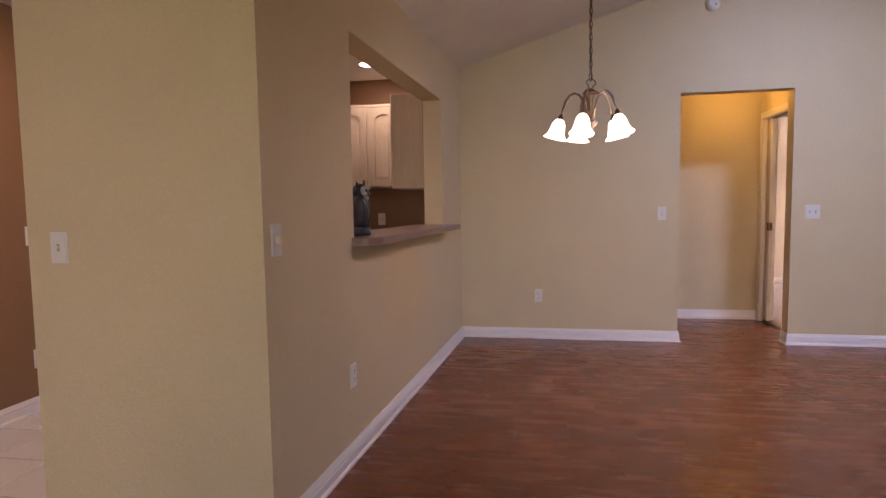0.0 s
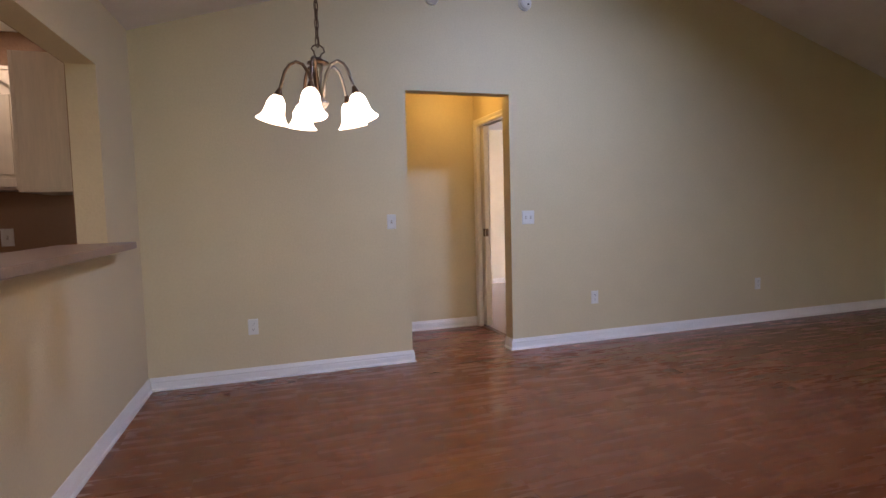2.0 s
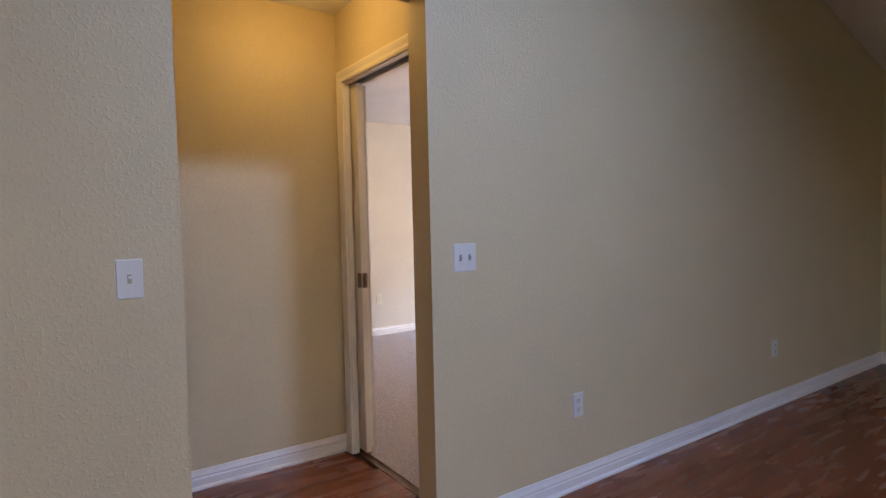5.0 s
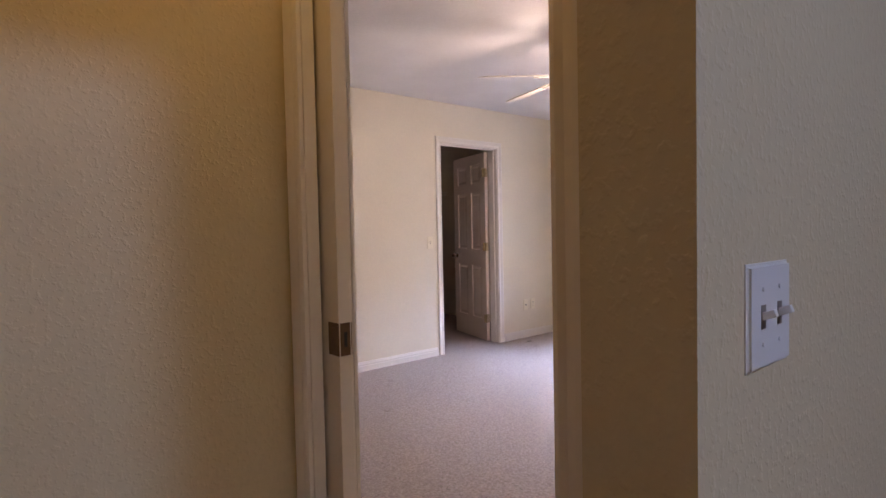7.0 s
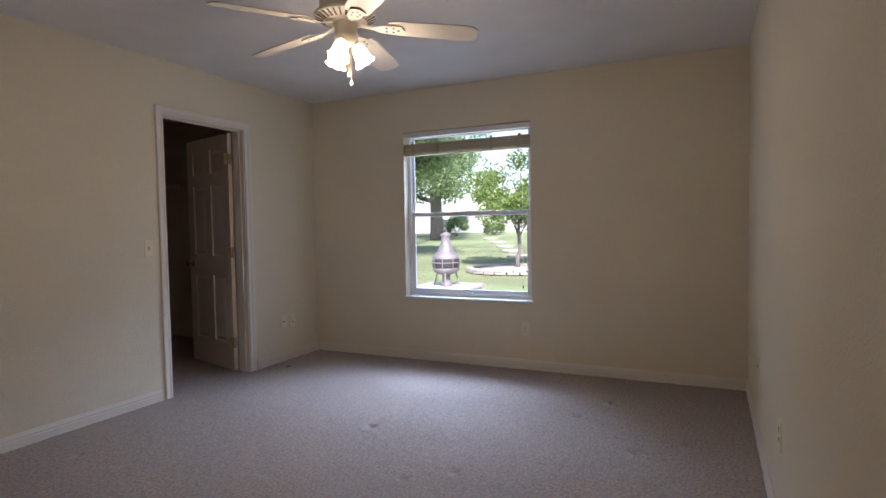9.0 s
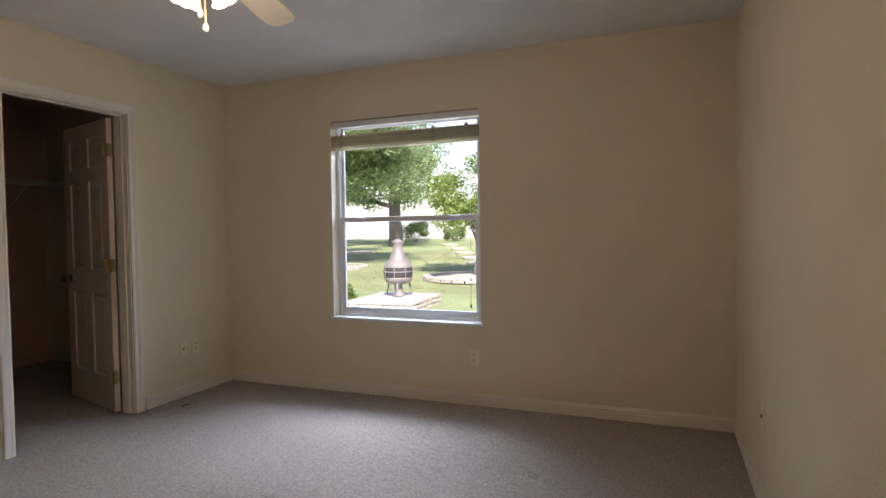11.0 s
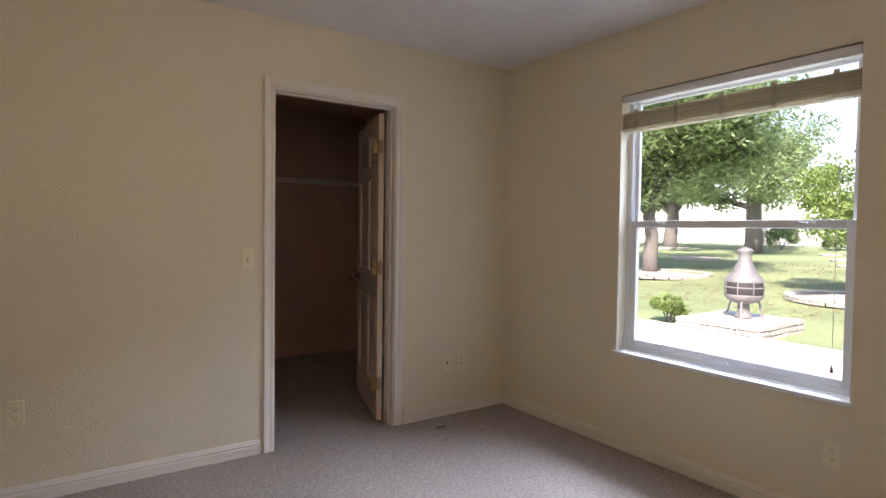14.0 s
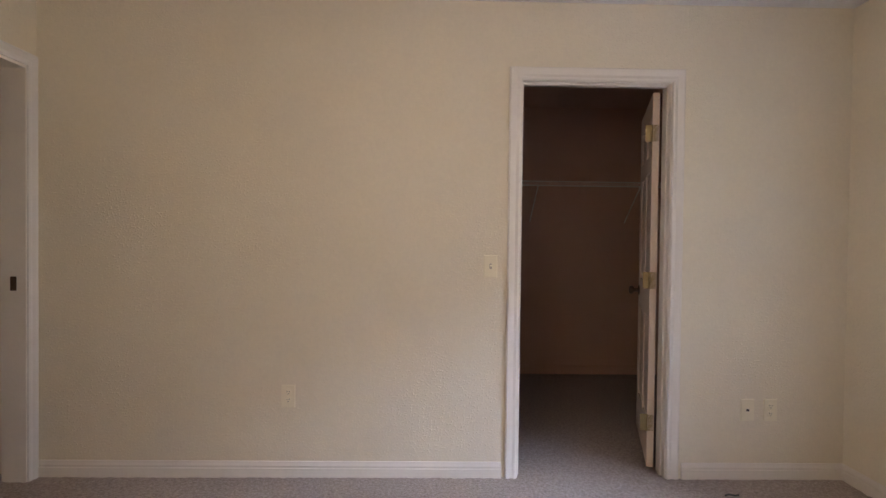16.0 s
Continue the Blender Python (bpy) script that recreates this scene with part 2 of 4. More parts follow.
def part(name, bm, mat, parent, label="", smooth=False, m=None):
    ob = new(name, mesh_of(name, bm, mat, smooth))
    ob.parent = parent
    if m:
        ob.matrix_local = m
    if label:
        tagged(ob, label)
    return ob


def thing(name, label, category, m=None, group="", kind=""):
    ob = new(name)
    ob.empty_display_size = 0.1
    if m:
        ob.matrix_world = m
    return tagged(ob, label, category, group, kind)


def structure(name, bm, mat, label, category="", m=None, smooth=False):
    ob = new(name, mesh_of(name, bm, mat, smooth))
    if m:
        ob.matrix_world = m
    return tagged(ob, label, category or name.split("_")[0], kind="structure")


# ---- the plan ----
SKEW = pose(0, 0, 0, 0, 0, -3.2)      # the dining wall stands a little off square
FAR = 0.13                            # back of the wall between living room and bedroom
DX0, DX1, DZ = 1.925, 2.822, 2.168    # cased-free opening to the small hall
RX = 7.42                             # end wall of the living room
HY = 1.105                             # back wall of the small hall
PX0, PX1 = 2.945, 3.065               # wall with the pocket door
PY0, PY1, PZ = 0.265, 1.01, 2.05        # pocket-door opening
WX = 7.555                            # bedroom window wall
CY = 3.925                            # closet wall
CZ = 2.45                             # flat ceilings
CX0, CX1, CDZ = 5.853, 6.618, 2.045   # closet door opening
BX = 3.405                             # bedroom wall with the second pocket door
WY0, WY1, WZ0, WZ1 = 1.717, 2.916, 0.588, 2.08


def vault(x):
    return 2.48 + 0.3 * x if x < 3.72 else 3.596 - 0.3 * (x - 3.72)


# ---- large structure ----


def gable(bm, y0, y1, x0, x1, z0):
    """A wall slab that follows the vaulted ceiling."""
    xs = [x0] + [x for x in (3.72,) if x0 < x < x1] + [x1]
    pts = [(x0, z0), (x1, z0)] + [(x, vault(x) + 0.05) for x in reversed(xs)]
    return prism(bm, pts, lambda u, d, e: Vector((u, y0 if e == 0 else y1, d)))


bm = bmesh.new()
gable(bm, 0, FAR, -0.3, DX0, 0)
gable(bm, 0, FAR, DX0, DX1, DZ)
gable(bm, 0, FAR, DX1, RX + 0.14, 0)
structure("wall_north", bm, [TAN], "tan textured wall with an uncased opening to a small hall", "wall")
structure("wall_bedroom_south", boxes((PX1, FAR + 0.001, 0, WX, FAR + 0.006, CZ)), CREAM, "cream painted bedroom wall", "wall")

# dining wall with the kitchen pass-through, in its own skewed frame
OY0, OY1, OZ0, OZ1 = -2.60, -0.735, 1.045, 2.075
structure("wall_dining", boxes((-0.15, -3.42, 0, 0, OY0, 2.62), (-0.15, OY0, 0, 0, OY1, OZ0), (-0.15, OY0, OZ1, 0, OY1, 2.62),
                               (-0.15, OY1, 0, 0, -0.001, 2.62)), TAN, "tan textured wall with a kitchen pass-through", "wall", SKEW)
structure("wall_kitchen_end", boxes((-1.145, -3.42, 0, -0.187, -3.30, 2.60)), TAN, "short tan wall beside the kitchen entrance", "wall")
structure("wall_kitchen_west", boxes((-2.45, -8.2, 0, -2.33, 0.24, 3.4)), BROWN, "chocolate brown painted wall", "wall")
structure("wall_kitchen_north", boxes((-2.33, 0.10, 0, -0.02, 0.22, CZ)), BROWN, "chocolate brown kitchen wall behind the cabinets", "wall")
structure("wall_kitchen_inner", boxes((-0.154, -3.29, 0, -0.151, OY0, CZ), (-0.154, OY0, 0, -0.151, OY1, OZ0 - 0.01),
                                      (-0.154, OY1, 0, -0.151, 0.08, CZ), (-0.154, OY0, OZ1, -0.151, OY1, CZ)), BROWN,
          "brown kitchen face of the dining wall", "wall", SKEW)
structure("wall_east", boxes((RX, -8.2, 0, RX + 0.14, 0, 2.62)), TAN, "tan end wall of the living room", "wall")
# Unseen wall; its opening is assumed, to let daylight in from behind.
structure("wall_south", boxes((-2.45, -8.2, 0, 0.1, -8.0, 3.7), (1.7, -8.2, 0, RX + 0.14, -8.0, 3.7), (0.1, -8.2, 2.1, 1.7, -8.0, 3.7)),
          TAN, "unseen tan wall with an opening assumed for daylight", "wall")
# Added roof slab out of view, keeps direct sun off the living-room floor.
structure("ceiling_porch", boxes((-3.0, -12.0, 2.5, 6.0, -8.2, 2.6)), CEIL, "plain unseen slab added outside to keep out the sun", "ceiling")
structure("wall_hall_north", boxes((0.0, HY, 0, PX0, HY + 0.12, CZ)), TAN, "tan back wall of the small hall", "wall")
# Unseen closing wall, placed far west so less light bounces into the hall.
structure("wall_hall_west", boxes((0.0, FAR, 0, 0.12, HY, CZ)), TAN, "unseen tan wall closing the small hall, set back to cut bounce", "wall")

# the pocket wall: solid before the opening, two skins round the pocket behind it
structure("wall_pocket", boxes((PX0, FAR, 0, PX1, PY0 - 0.018, CZ), (PX0, PY0 - 0.018, PZ + 0.018, PX1, PY1 + 0.018, CZ),
                               (PX0, PY1 + 0.018, 0, PX0 + 0.03, 1.95, CZ), (PX1 - 0.03, PY1 + 0.018, 0, PX1, 1.95, CZ)),
          TAN, "hall wall with a pocket door", "wall")
structure("wall_bedroom_pocket", boxes((PX1 + 0.001, FAR, 0, PX1 + 0.005, PY0 - 0.018, CZ), (PX1 + 0.001, PY1 + 0.018, 0, PX1 + 0.005, 1.95, CZ),
                                       (PX1 + 0.001, PY0 - 0.018, PZ + 0.018, PX1 + 0.005, PY1 + 0.018, CZ)), CREAM, "cream bedroom face of the pocket wall", "wall")
structure("wall_bedroom_west", boxes((PX0, 1.95, 0, BX, 2.07, CZ), (BX - 0.12, 2.07, 0, BX, 3.03, CZ), (BX - 0.12, 3.868, 0, BX, CY, CZ),
                                     (BX - 0.12, 3.03, 2.068, BX, 3.868, CZ)), CREAM, "cream bedroom wall with a second pocket doorway", "wall")
structure("wall_closet", boxes((BX - 0.12, CY, 0, CX0 - 0.018, CY + 0.115, CZ), (CX1 + 0.018, CY, 0, WX, CY + 0.115, CZ),
                               (CX0 - 0.018, CY, CDZ + 0.018, CX1 + 0.018, CY + 0.115, CZ)), CREAM, "cream bedroom wall with the closet doorway", "wall")
structure("wall_window", boxes((WX, FAR, -0.2, WX + 0.2, WY0, CZ), (WX, WY1, -0.2, WX + 0.2, 6.4, CZ), (WX, WY0, -0.2, WX + 0.2, WY1, WZ0 - 0.02),
                               (WX, WY0, WZ1, WX + 0.2, WY1, CZ)), CREAM, "cream bedroom wall with the window", "wall")
# Closet surfaces carry their dim light as a brown tone.
structure("wall_closet_back", boxes((4.4, 6.2, 0, WX, 6.32, CZ)), CLOSET, "back wall of the walk-in closet, toned brown for dim light", "wall")
structure("wall_closet_west", boxes((4.4, CY + 0.115, 0, 4.52, 6.2, CZ)), CLOSET, "side wall of the closet, toned brown for dim light", "wall")
structure("wall_bath", boxes((1.8, 2.95, 0, BX - 0.12, 3.0, CZ), (1.8, 3.95, 0, BX - 0.12, 4.0, CZ), (1.8, 3.0, 0, 1.85, 3.95, CZ)), CREAM,
          "plain walls behind the second pocket doorway", "wall")

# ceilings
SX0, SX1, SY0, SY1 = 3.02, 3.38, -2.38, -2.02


def slope(bm, x0, x1, y0, y1):
    sec = [(x0, vault(x0)), (x1, vault(x1)), (x1, vault(x1) + 0.1), (x0, vault(x0) + 0.1)]
    prism(bm, sec, lambda u, d, e: Vector((u, (y0, y1)[e], d)))


bm = bmesh.new()
slope(bm, -0.2, SX0, -8.2, 0.0)
slope(bm, SX1, 3.72, -8.2, 0.0)
slope(bm, 3.7201, RX + 0.14, -8.2, 0.0)
slope(bm, SX0, SX1, -8.2, SY0)
slope(bm, SX0, SX1, SY1, 0.0)
structure("ceiling_vaulted", bm, CEIL, "white textured vaulted ceiling with a skylight", "ceiling")
structure("ceiling_kitchen", boxes((-2.45, -8.2, CZ, -0.2, 0.24, CZ + 0.1), (-0.2, -3.42, CZ, -0.13, 0.24, CZ + 0.02)), CEIL, "flat white kitchen ceiling", "ceiling")
structure("ceiling_hall", boxes((0.0, FAR, CZ, PX1, HY + 0.12, CZ + 0.1)), CEIL, "flat white hall ceiling", "ceiling")
structure("ceiling_bedroom", boxes((PX1, FAR, CZ + 0.001, WX + 0.2, CY + 0.11, CZ + 0.1), (1.8, 1.3, CZ, PX1, 4.0, CZ + 0.1)), CEIL,
          "white textured bedroom ceiling", "ceiling")
structure("ceiling_closet", boxes((4.4, CY + 0.112, CZ, WX + 0.2, 6.4, CZ + 0.1)), CLOSET, "flat closet ceiling, toned brown for dim light", "ceiling")

# Skylight out of view; opaque cover blocks the sun, the lamp below gives daylight.
sl = thing("skylight", "unseen white-framed skylight with an opaque cover against the sun", "skylight")
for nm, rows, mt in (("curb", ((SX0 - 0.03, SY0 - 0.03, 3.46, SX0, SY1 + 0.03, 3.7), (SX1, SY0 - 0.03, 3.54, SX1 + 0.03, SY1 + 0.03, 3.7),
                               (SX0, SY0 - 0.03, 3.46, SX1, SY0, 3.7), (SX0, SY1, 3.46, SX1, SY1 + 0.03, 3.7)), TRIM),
                     ("sun_cover", ((SX0 - 0.03, SY0 - 0.03, 3.7, SX1 + 0.03, SY1 + 0.03, 3.72),), PLASTIC)):
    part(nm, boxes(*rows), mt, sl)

# floors under the pieces
floor_living = structure("floor_living", boxes((-0.30, -8.2, -0.12, RX + 0.1, 0.0, -0.012), (0.0, 0.0, -0.12, 3.0, HY + 0.1, -0.012)), SUB,
                         "glossy red-brown laminate plank floor", "floor")
floor_kitchen = structure("floor_kitchen", boxes((-2.45, -8.2, -0.12, -0.30, 0.22, -0.006)), GROUT, "white ceramic tile floor with grey grout", "floor")


def carpet_floor():
    x0, x1, y0, y1, s = 3.0, WX, FAR, 6.2, 0.015
    nx, ny = int((x1 - x0) / s), int((y1 - y0) / s)
    gx, gy = np.meshgrid(np.linspace(x0, x1, nx), np.linspace(y0, y1, ny))
    rng = np.random.default_rng(4)
    z = 0.012 + rng.normal(0, 0.0012, gx.shape) + 0.002 * np.sin(gx * 2.1) * np.sin(gy * 2.7)
    dents = [(5.05, 1.55), (5.35, 1.72), (5.52, 1.52), (6.55, 1.15), (5.9, 2.25), (6.9, 1.0), (6.1, 0.75), (4.45, 2.9), (5.0, 2.7),
             (6.75, 3.55), (6.3, 0.5), (4.9, 3.5)]
    for k, (dx, dy) in enumerate(dents):
        z -= 0.016 * np.exp(-((gx - dx) ** 2 + (gy - dy) ** 2 * (1.5 + k % 3)) / 0.0011)
    verts = np.stack([gx, gy, z], -1).reshape(-1, 3)
    i = np.arange(nx * ny).reshape(ny, nx)
    faces = np.stack([i[:-1, :-1], i[:-1, 1:], i[1:, 1:], i[1:, :-1]], -1).reshape(-1, 4)
    me = bpy.data.meshes.new("floor_bedroom")
    me.from_pydata(verts.tolist(), [], faces.tolist())
    me.materials.append(CARPET)
    for p in me.polygons:
        p.use_smooth = True
    return tagged(new("floor_bedroom", me), "worn beige cut-pile carpet with furniture dents", "carpet", kind="structure")


carpet_floor()
structure("floor_slab", boxes((3.001, FAR, -0.12, WX, 6.3, -0.02), (1.8, HY + 0.12, -0.12, 3.001, 4.0, -0.004)), SUB, "slab under the carpet", "floor")
structure("threshold_pocket", boxes((2.965, PY0, -0.01, 3.004, PY1, 0.004), bevel=0.002), BRONZE, "dark metal carpet strip in the doorway", "threshold")

# ---- trim ----
SKIRT = [(0, 0), (0.026, 0), (0.025, 0.010), (0.016, 0.018), (0.016, 0.052), (0.013, 0.056), (0.013, 0.062), (0.016, 0.066), (0.010, 0.080),
         (0.006, 0.094), (0, 0.094)]
SKIRT_PLAIN = [(0, 0), (0.014, 0), (0.014, 0.05), (0.011, 0.054), (0.011, 0.06), (0.013, 0.064), (0.008, 0.076), (0.005, 0.086), (0, 0.086)]


def baseboard(x0, y0, x1, y1, mat=TRIM, sec=SKIRT, m=None, label="white moulded baseboard", z=0.0, cut0=0.0, cut1=0.0):
    """Runs from the first point to the second with the room on its left; cut0, cut1: mitres, +1 outside corner, -1 inside."""
    a, b = Vector((x0, y0, z)), Vector((x1, y1, z))
    d = (b - a).normalized()
    n = Vector((-d.y, d.x, 0))
    bm = prism(bmesh.new(), sec, lambda u, h, e: (a - d * (cut0 * u) if e == 0 else b + d * (cut1 * u)) + n * u + Vector((0, 0, h)))
    structure("baseboard", bm, mat, label, "baseboard", m)


baseboard(DX0, 0, 0, 0, cut0=1, cut1=-1)
baseboard(RX, 0, DX1, 0, cut0=-1, cut1=1)
baseboard(DX1, 0, DX1, FAR, cut0=1)
baseboard(DX0, FAR, DX0, 0, cut1=1)
baseboard(0, -0.03, 0, -3.42, m=SKEW, cut0=0, cut1=1)
baseboard(-0.19, -3.42, -1.145, -3.42, cut0=1, cut1=0)
baseboard(RX, -8.0, RX, 0, cut1=-1)
baseboard(PX0, HY, 0.12, HY)
# Closet baseboard shares that brown, its shade put into the colour.
baseboard(WX, 6.2, 4.52, 6.2, CLOSET, SKIRT_PLAIN, label="closet baseboard, toned brown for dim light", z=0.008)
baseboard(-2.33, 0.1, -2.33, -8.0, label="white baseboard along the brown wall")
for x0, y0, x1, y1 in ((CX0 - 0.085, CY, BX, CY), (WX, CY, CX1 + 0.085, CY), (WX, FAR + 0.006, WX, CY), (PX1 + 0.1, FAR + 0.006, WX, FAR + 0.006)):
    baseboard(x0, y0, x1, y1, BTRIM, SKIRT_PLAIN, label="cream painted baseboard", z=0.008)

CASE = [(0.006, 0), (0.006, 0.010), (0.016, 0.013), (0.030, 0.011), (0.048, 0.016), (0.060, 0.018), (0.066, 0.016), (0.068, 0.0)]


def casing(name, w, h, m, mat, label, sides="LR"):
    """Moulded casing round an opening w wide and h high: it faces -y, with the opening's foot at the origin."""
    t = thing(name, label, "door casing", m, kind="structure")
    for s in sides:
        x = (lambda u: -u) if s == "L" else (lambda u: w + u)
        part("side_casing", prism(bmesh.new(), CASE, lambda u, d, e: Vector((x(u), -d, 0 if e == 0 else h + u))), mat, t)
    lo, hi = (1 if "L" in sides else 0), (1 if "R" in sides else 0)
    part("head_casing", prism(bmesh.new(), CASE, lambda u, d, e: Vector((-u * lo if e == 0 else w + u * hi, -d, h + u))), mat, t)
    return t


casing("trim_closet", CX1 - CX0, CDZ, pose(CX0, CY, 0.008), BTRIM, "cream moulded casing round the closet doorway")
casing("trim_closet_inner", CX1 - CX0, CDZ, pose(CX1, CY + 0.115, 0.008, 0, 0, 180), BTRIM, "cream moulded casing inside the closet")
casing("trim_pocket_hall", PY1 - PY0, PZ, pose(PX0, PY1, 0, 0, 0, -90), BTRIM, "cream moulded casing round the pocket doorway")
casing("trim_pocket_bedroom", PY1 - PY0, PZ, pose(PX1 + 0.005, PY0, 0.008, 0, 0, 90), BTRIM, "cream casing on the bedroom side of the pocket doorway")
casing("trim_second_pocket", 0.8, 2.05, pose(BX, 3.05, 0.008, 0, 0, 90), TRIM, "white casing beside the closet wall")


def jamb(name, w, h, depth, m, mat, label, stop=True):
    """Lining of an opening, from y 0 to depth."""
    t = thing(name, label, "door jamb", m, kind="structure")
    part("side_jamb", boxes((-0.018, 0, 0, 0.0, depth, h), bevel=0.001), mat, t)
    part("side_jamb", boxes((w, 0, 0, w + 0.018, depth, h), bevel=0.001), mat, t)
    part("head_jamb", boxes((-0.018, 0, h, w + 0.018, depth, h + 0.018), bevel=0.001), mat, t)
    if stop:
        part("stop", boxes((0, 0.036, 0, 0.010, 0.07, h)), mat, t)
        part("stop", boxes((w - 0.010, 0.036, 0, w, 0.07, h)), mat, t)
        part("stop", boxes((0.010, 0.036, h - 0.010, w - 0.010, 0.07, h)), mat, t)
    return t


jamb("jamb_closet", CX1 - CX0, CDZ, 0.115, pose(CX0, CY, 0.008), BTRIM, "cream lined closet door jamb with stops")
jb = thing("jamb_pocket", "cream split jamb of the pocket doorway", "door jamb", kind="structure")
part("side_jamb", boxes((PX0, PY0 - 0.018, 0, PX1, PY0, PZ)), BTRIM, jb)
part("split_jamb", boxes((PX0, PY1, 0, PX0 + 0.032, PY1 + 0.018, PZ), bevel=0.001), BTRIM, jb)
part("split_jamb", boxes((PX1 - 0.032, PY1, 0, PX1, PY1 + 0.018, PZ), bevel=0.001), BTRIM, jb)
part("head_jamb", boxes((PX0, PY0, PZ, PX0 + 0.032, PY1, PZ + 0.018), (PX1 - 0.032, PY0, PZ, PX1, PY1, PZ + 0.018)), BTRIM, jb)
part("track", boxes((PX0 + 0.04, PY0, PZ + 0.01, PX1 - 0.04, PY1, PZ + 0.017)), SLOT, jb)
jb = thing("jamb_second_pocket", "cream jamb with a small dark strike plate", "door jamb", kind="structure")
part("side_jamb", boxes((BX - 0.12, 3.85, 0, BX, 3.868, 2.068)), BTRIM, jb)
part("side_jamb", boxes((BX - 0.12, 3.032, 0, BX, 3.05, 2.068)), BTRIM, jb)
part("head_jamb", boxes((BX - 0.12, 3.05, 2.05, BX, 3.85, 2.068)), BTRIM, jb)
part("strike_plate", boxes((BX - 0.075, 3.847, 0.96, BX - 0.045, 3.8505, 1.03), bevel=0.001), BRONZE, jb, "dark bronze strike plate")

# ---- doors ----
W6 = CX1 - CX0 - 0.008


def panel_door(name, label, m, w, h, mat):
    """Six-panel door: hinge edge at x 0, leaf towards -x, thickness -0.035 to 0 in y."""
    t = thing(name, label, "door", m)
    th, st = 0.035, 0.105
    mid = w / 2
    rails = [(0.0, 0.23), (0.80, 0.98), (1.60, 1.70), (h - 0.11, h)]
    rows = [(-st, 0, 0, 0, th, h), (-w, 0, 0, -w + st, th, h), (-mid - 0.055, 0, 0, -mid + 0.055, th, h)]
    for a, b in rails:
        rows += [(-w + st, 0.0, a, -mid - 0.055, th, b), (-mid + 0.055, 0.0, a, -st, th, b)]
    part("door_frame", boxes(*rows), mat, t)
    for (a, b), (c, d) in zip(rails, rails[1:]):
        for x0, x1 in ((-w + st, -mid - 0.055), (-mid + 0.055, -st)):
            bm = bmesh.new()
            box(bm, x0, 0.012, b, x1, th - 0.012, c)
            for y0, y1 in ((0.012, 0.004), (th - 0.012, th - 0.004)):
                i, o = 0.038, 0.014
                lo = [bm.verts.new((x, y0, z)) for x, z in ((x0 + o, b + o), (x1 - o, b + o), (x1 - o, c - o), (x0 + o, c - o))]
                up = [bm.verts.new((x, y1, z)) for x, z in ((x0 + i, b + i), (x1 - i, b + i), (x1 - i, c - i), (x0 + i, c - i))]
                for k in range(4):
                    bm.faces.new((lo[k], lo[(k + 1) % 4], up[(k + 1) % 4], up[k]))
                bm.faces.new(up)
            part("panel", bm, mat, t)
    return t


door = panel_door("closet_door", "cream six-panel closet door standing open into the closet", pose(CX1 - 0.010, CY + 0.122, 0.02, 0, 0, -106) @ Matrix.Translation((0, -0.035, 0)), W6, 2.015, DOOR)
for z in (0.24, 1.01, 1.80):
    bm = boxes((-0.0025, 0.002, z - 0.045, 0.0, 0.033, z + 0.045), bevel=0.0008)
    tube([(0.004, -0.004, z - 0.046), (0.004, -0.004, z + 0.046)], 0.0055, 10, bm)
    box(bm, -0.001, -0.036, z - 0.045, 0.0015, -0.004, z + 0.045)
    h = part("hinge", bm, BRASS, door, "brass butt hinge")
    part("screws", boxes(*[(-0.004, 0.012 + 0.008 * (k % 2), z - 0.03 + 0.03 * k, -0.0024, 0.018 + 0.008 * (k % 2), z - 0.024 + 0.03 * k) for k in range(3)]), BRONZE, h)
for s, y in ((-1, 0.0), (1, 0.035)):
    rose = part("doorknob", lathe([(0.0015, 0), (0.030, 0), (0.030, 0.006), (0.012, 0.010), (0.011, 0.032), (0.024, 0.040), (0.028, 0.052), (0.020, 0.064), (0.002, 0.067)], 20,
                                  None, Matrix.Translation((-W6 + 0.065, y, 0.90)) @ pose(0, 0, 0, 90 if s < 0 else -90)), BRONZE, door, "round dark bronze knob", smooth=True)

pk = thing("pocket_door", "cream pocket door slid back into its wall", "door", pose(3.005, 0.947, 0.018))
part("slab", boxes((-0.0175, 0, 0, 0.0175, 0.75, PZ - 0.02), bevel=0.0015), BTRIM, pk)
plate = part("edge_latch", boxes((-0.0135, -0.0015, 0.918, 0.0135, 0.0015, 0.998), bevel=0.0006), BRONZE, pk, "antique bronze edge pull with latch slot")
part("slot", boxes((-0.004, -0.0025, 0.94, 0.004, -0.0012, 0.976)), SLOT, plate)
for s in (-1, 1):
    bm = boxes((s * 0.0165, 0.0, 0.918, s * 0.019, 0.048, 0.998), bevel=0.0006)
    plate = part("flush_pull", bm, BRONZE, pk, "antique bronze flush pull plate")
    part("recess", boxes((s * 0.0188, 0.012, 0.93, s * 0.0196, 0.038, 0.986)), BRONZE, plate)

# ---- plates on the walls ----
PLATES = {}


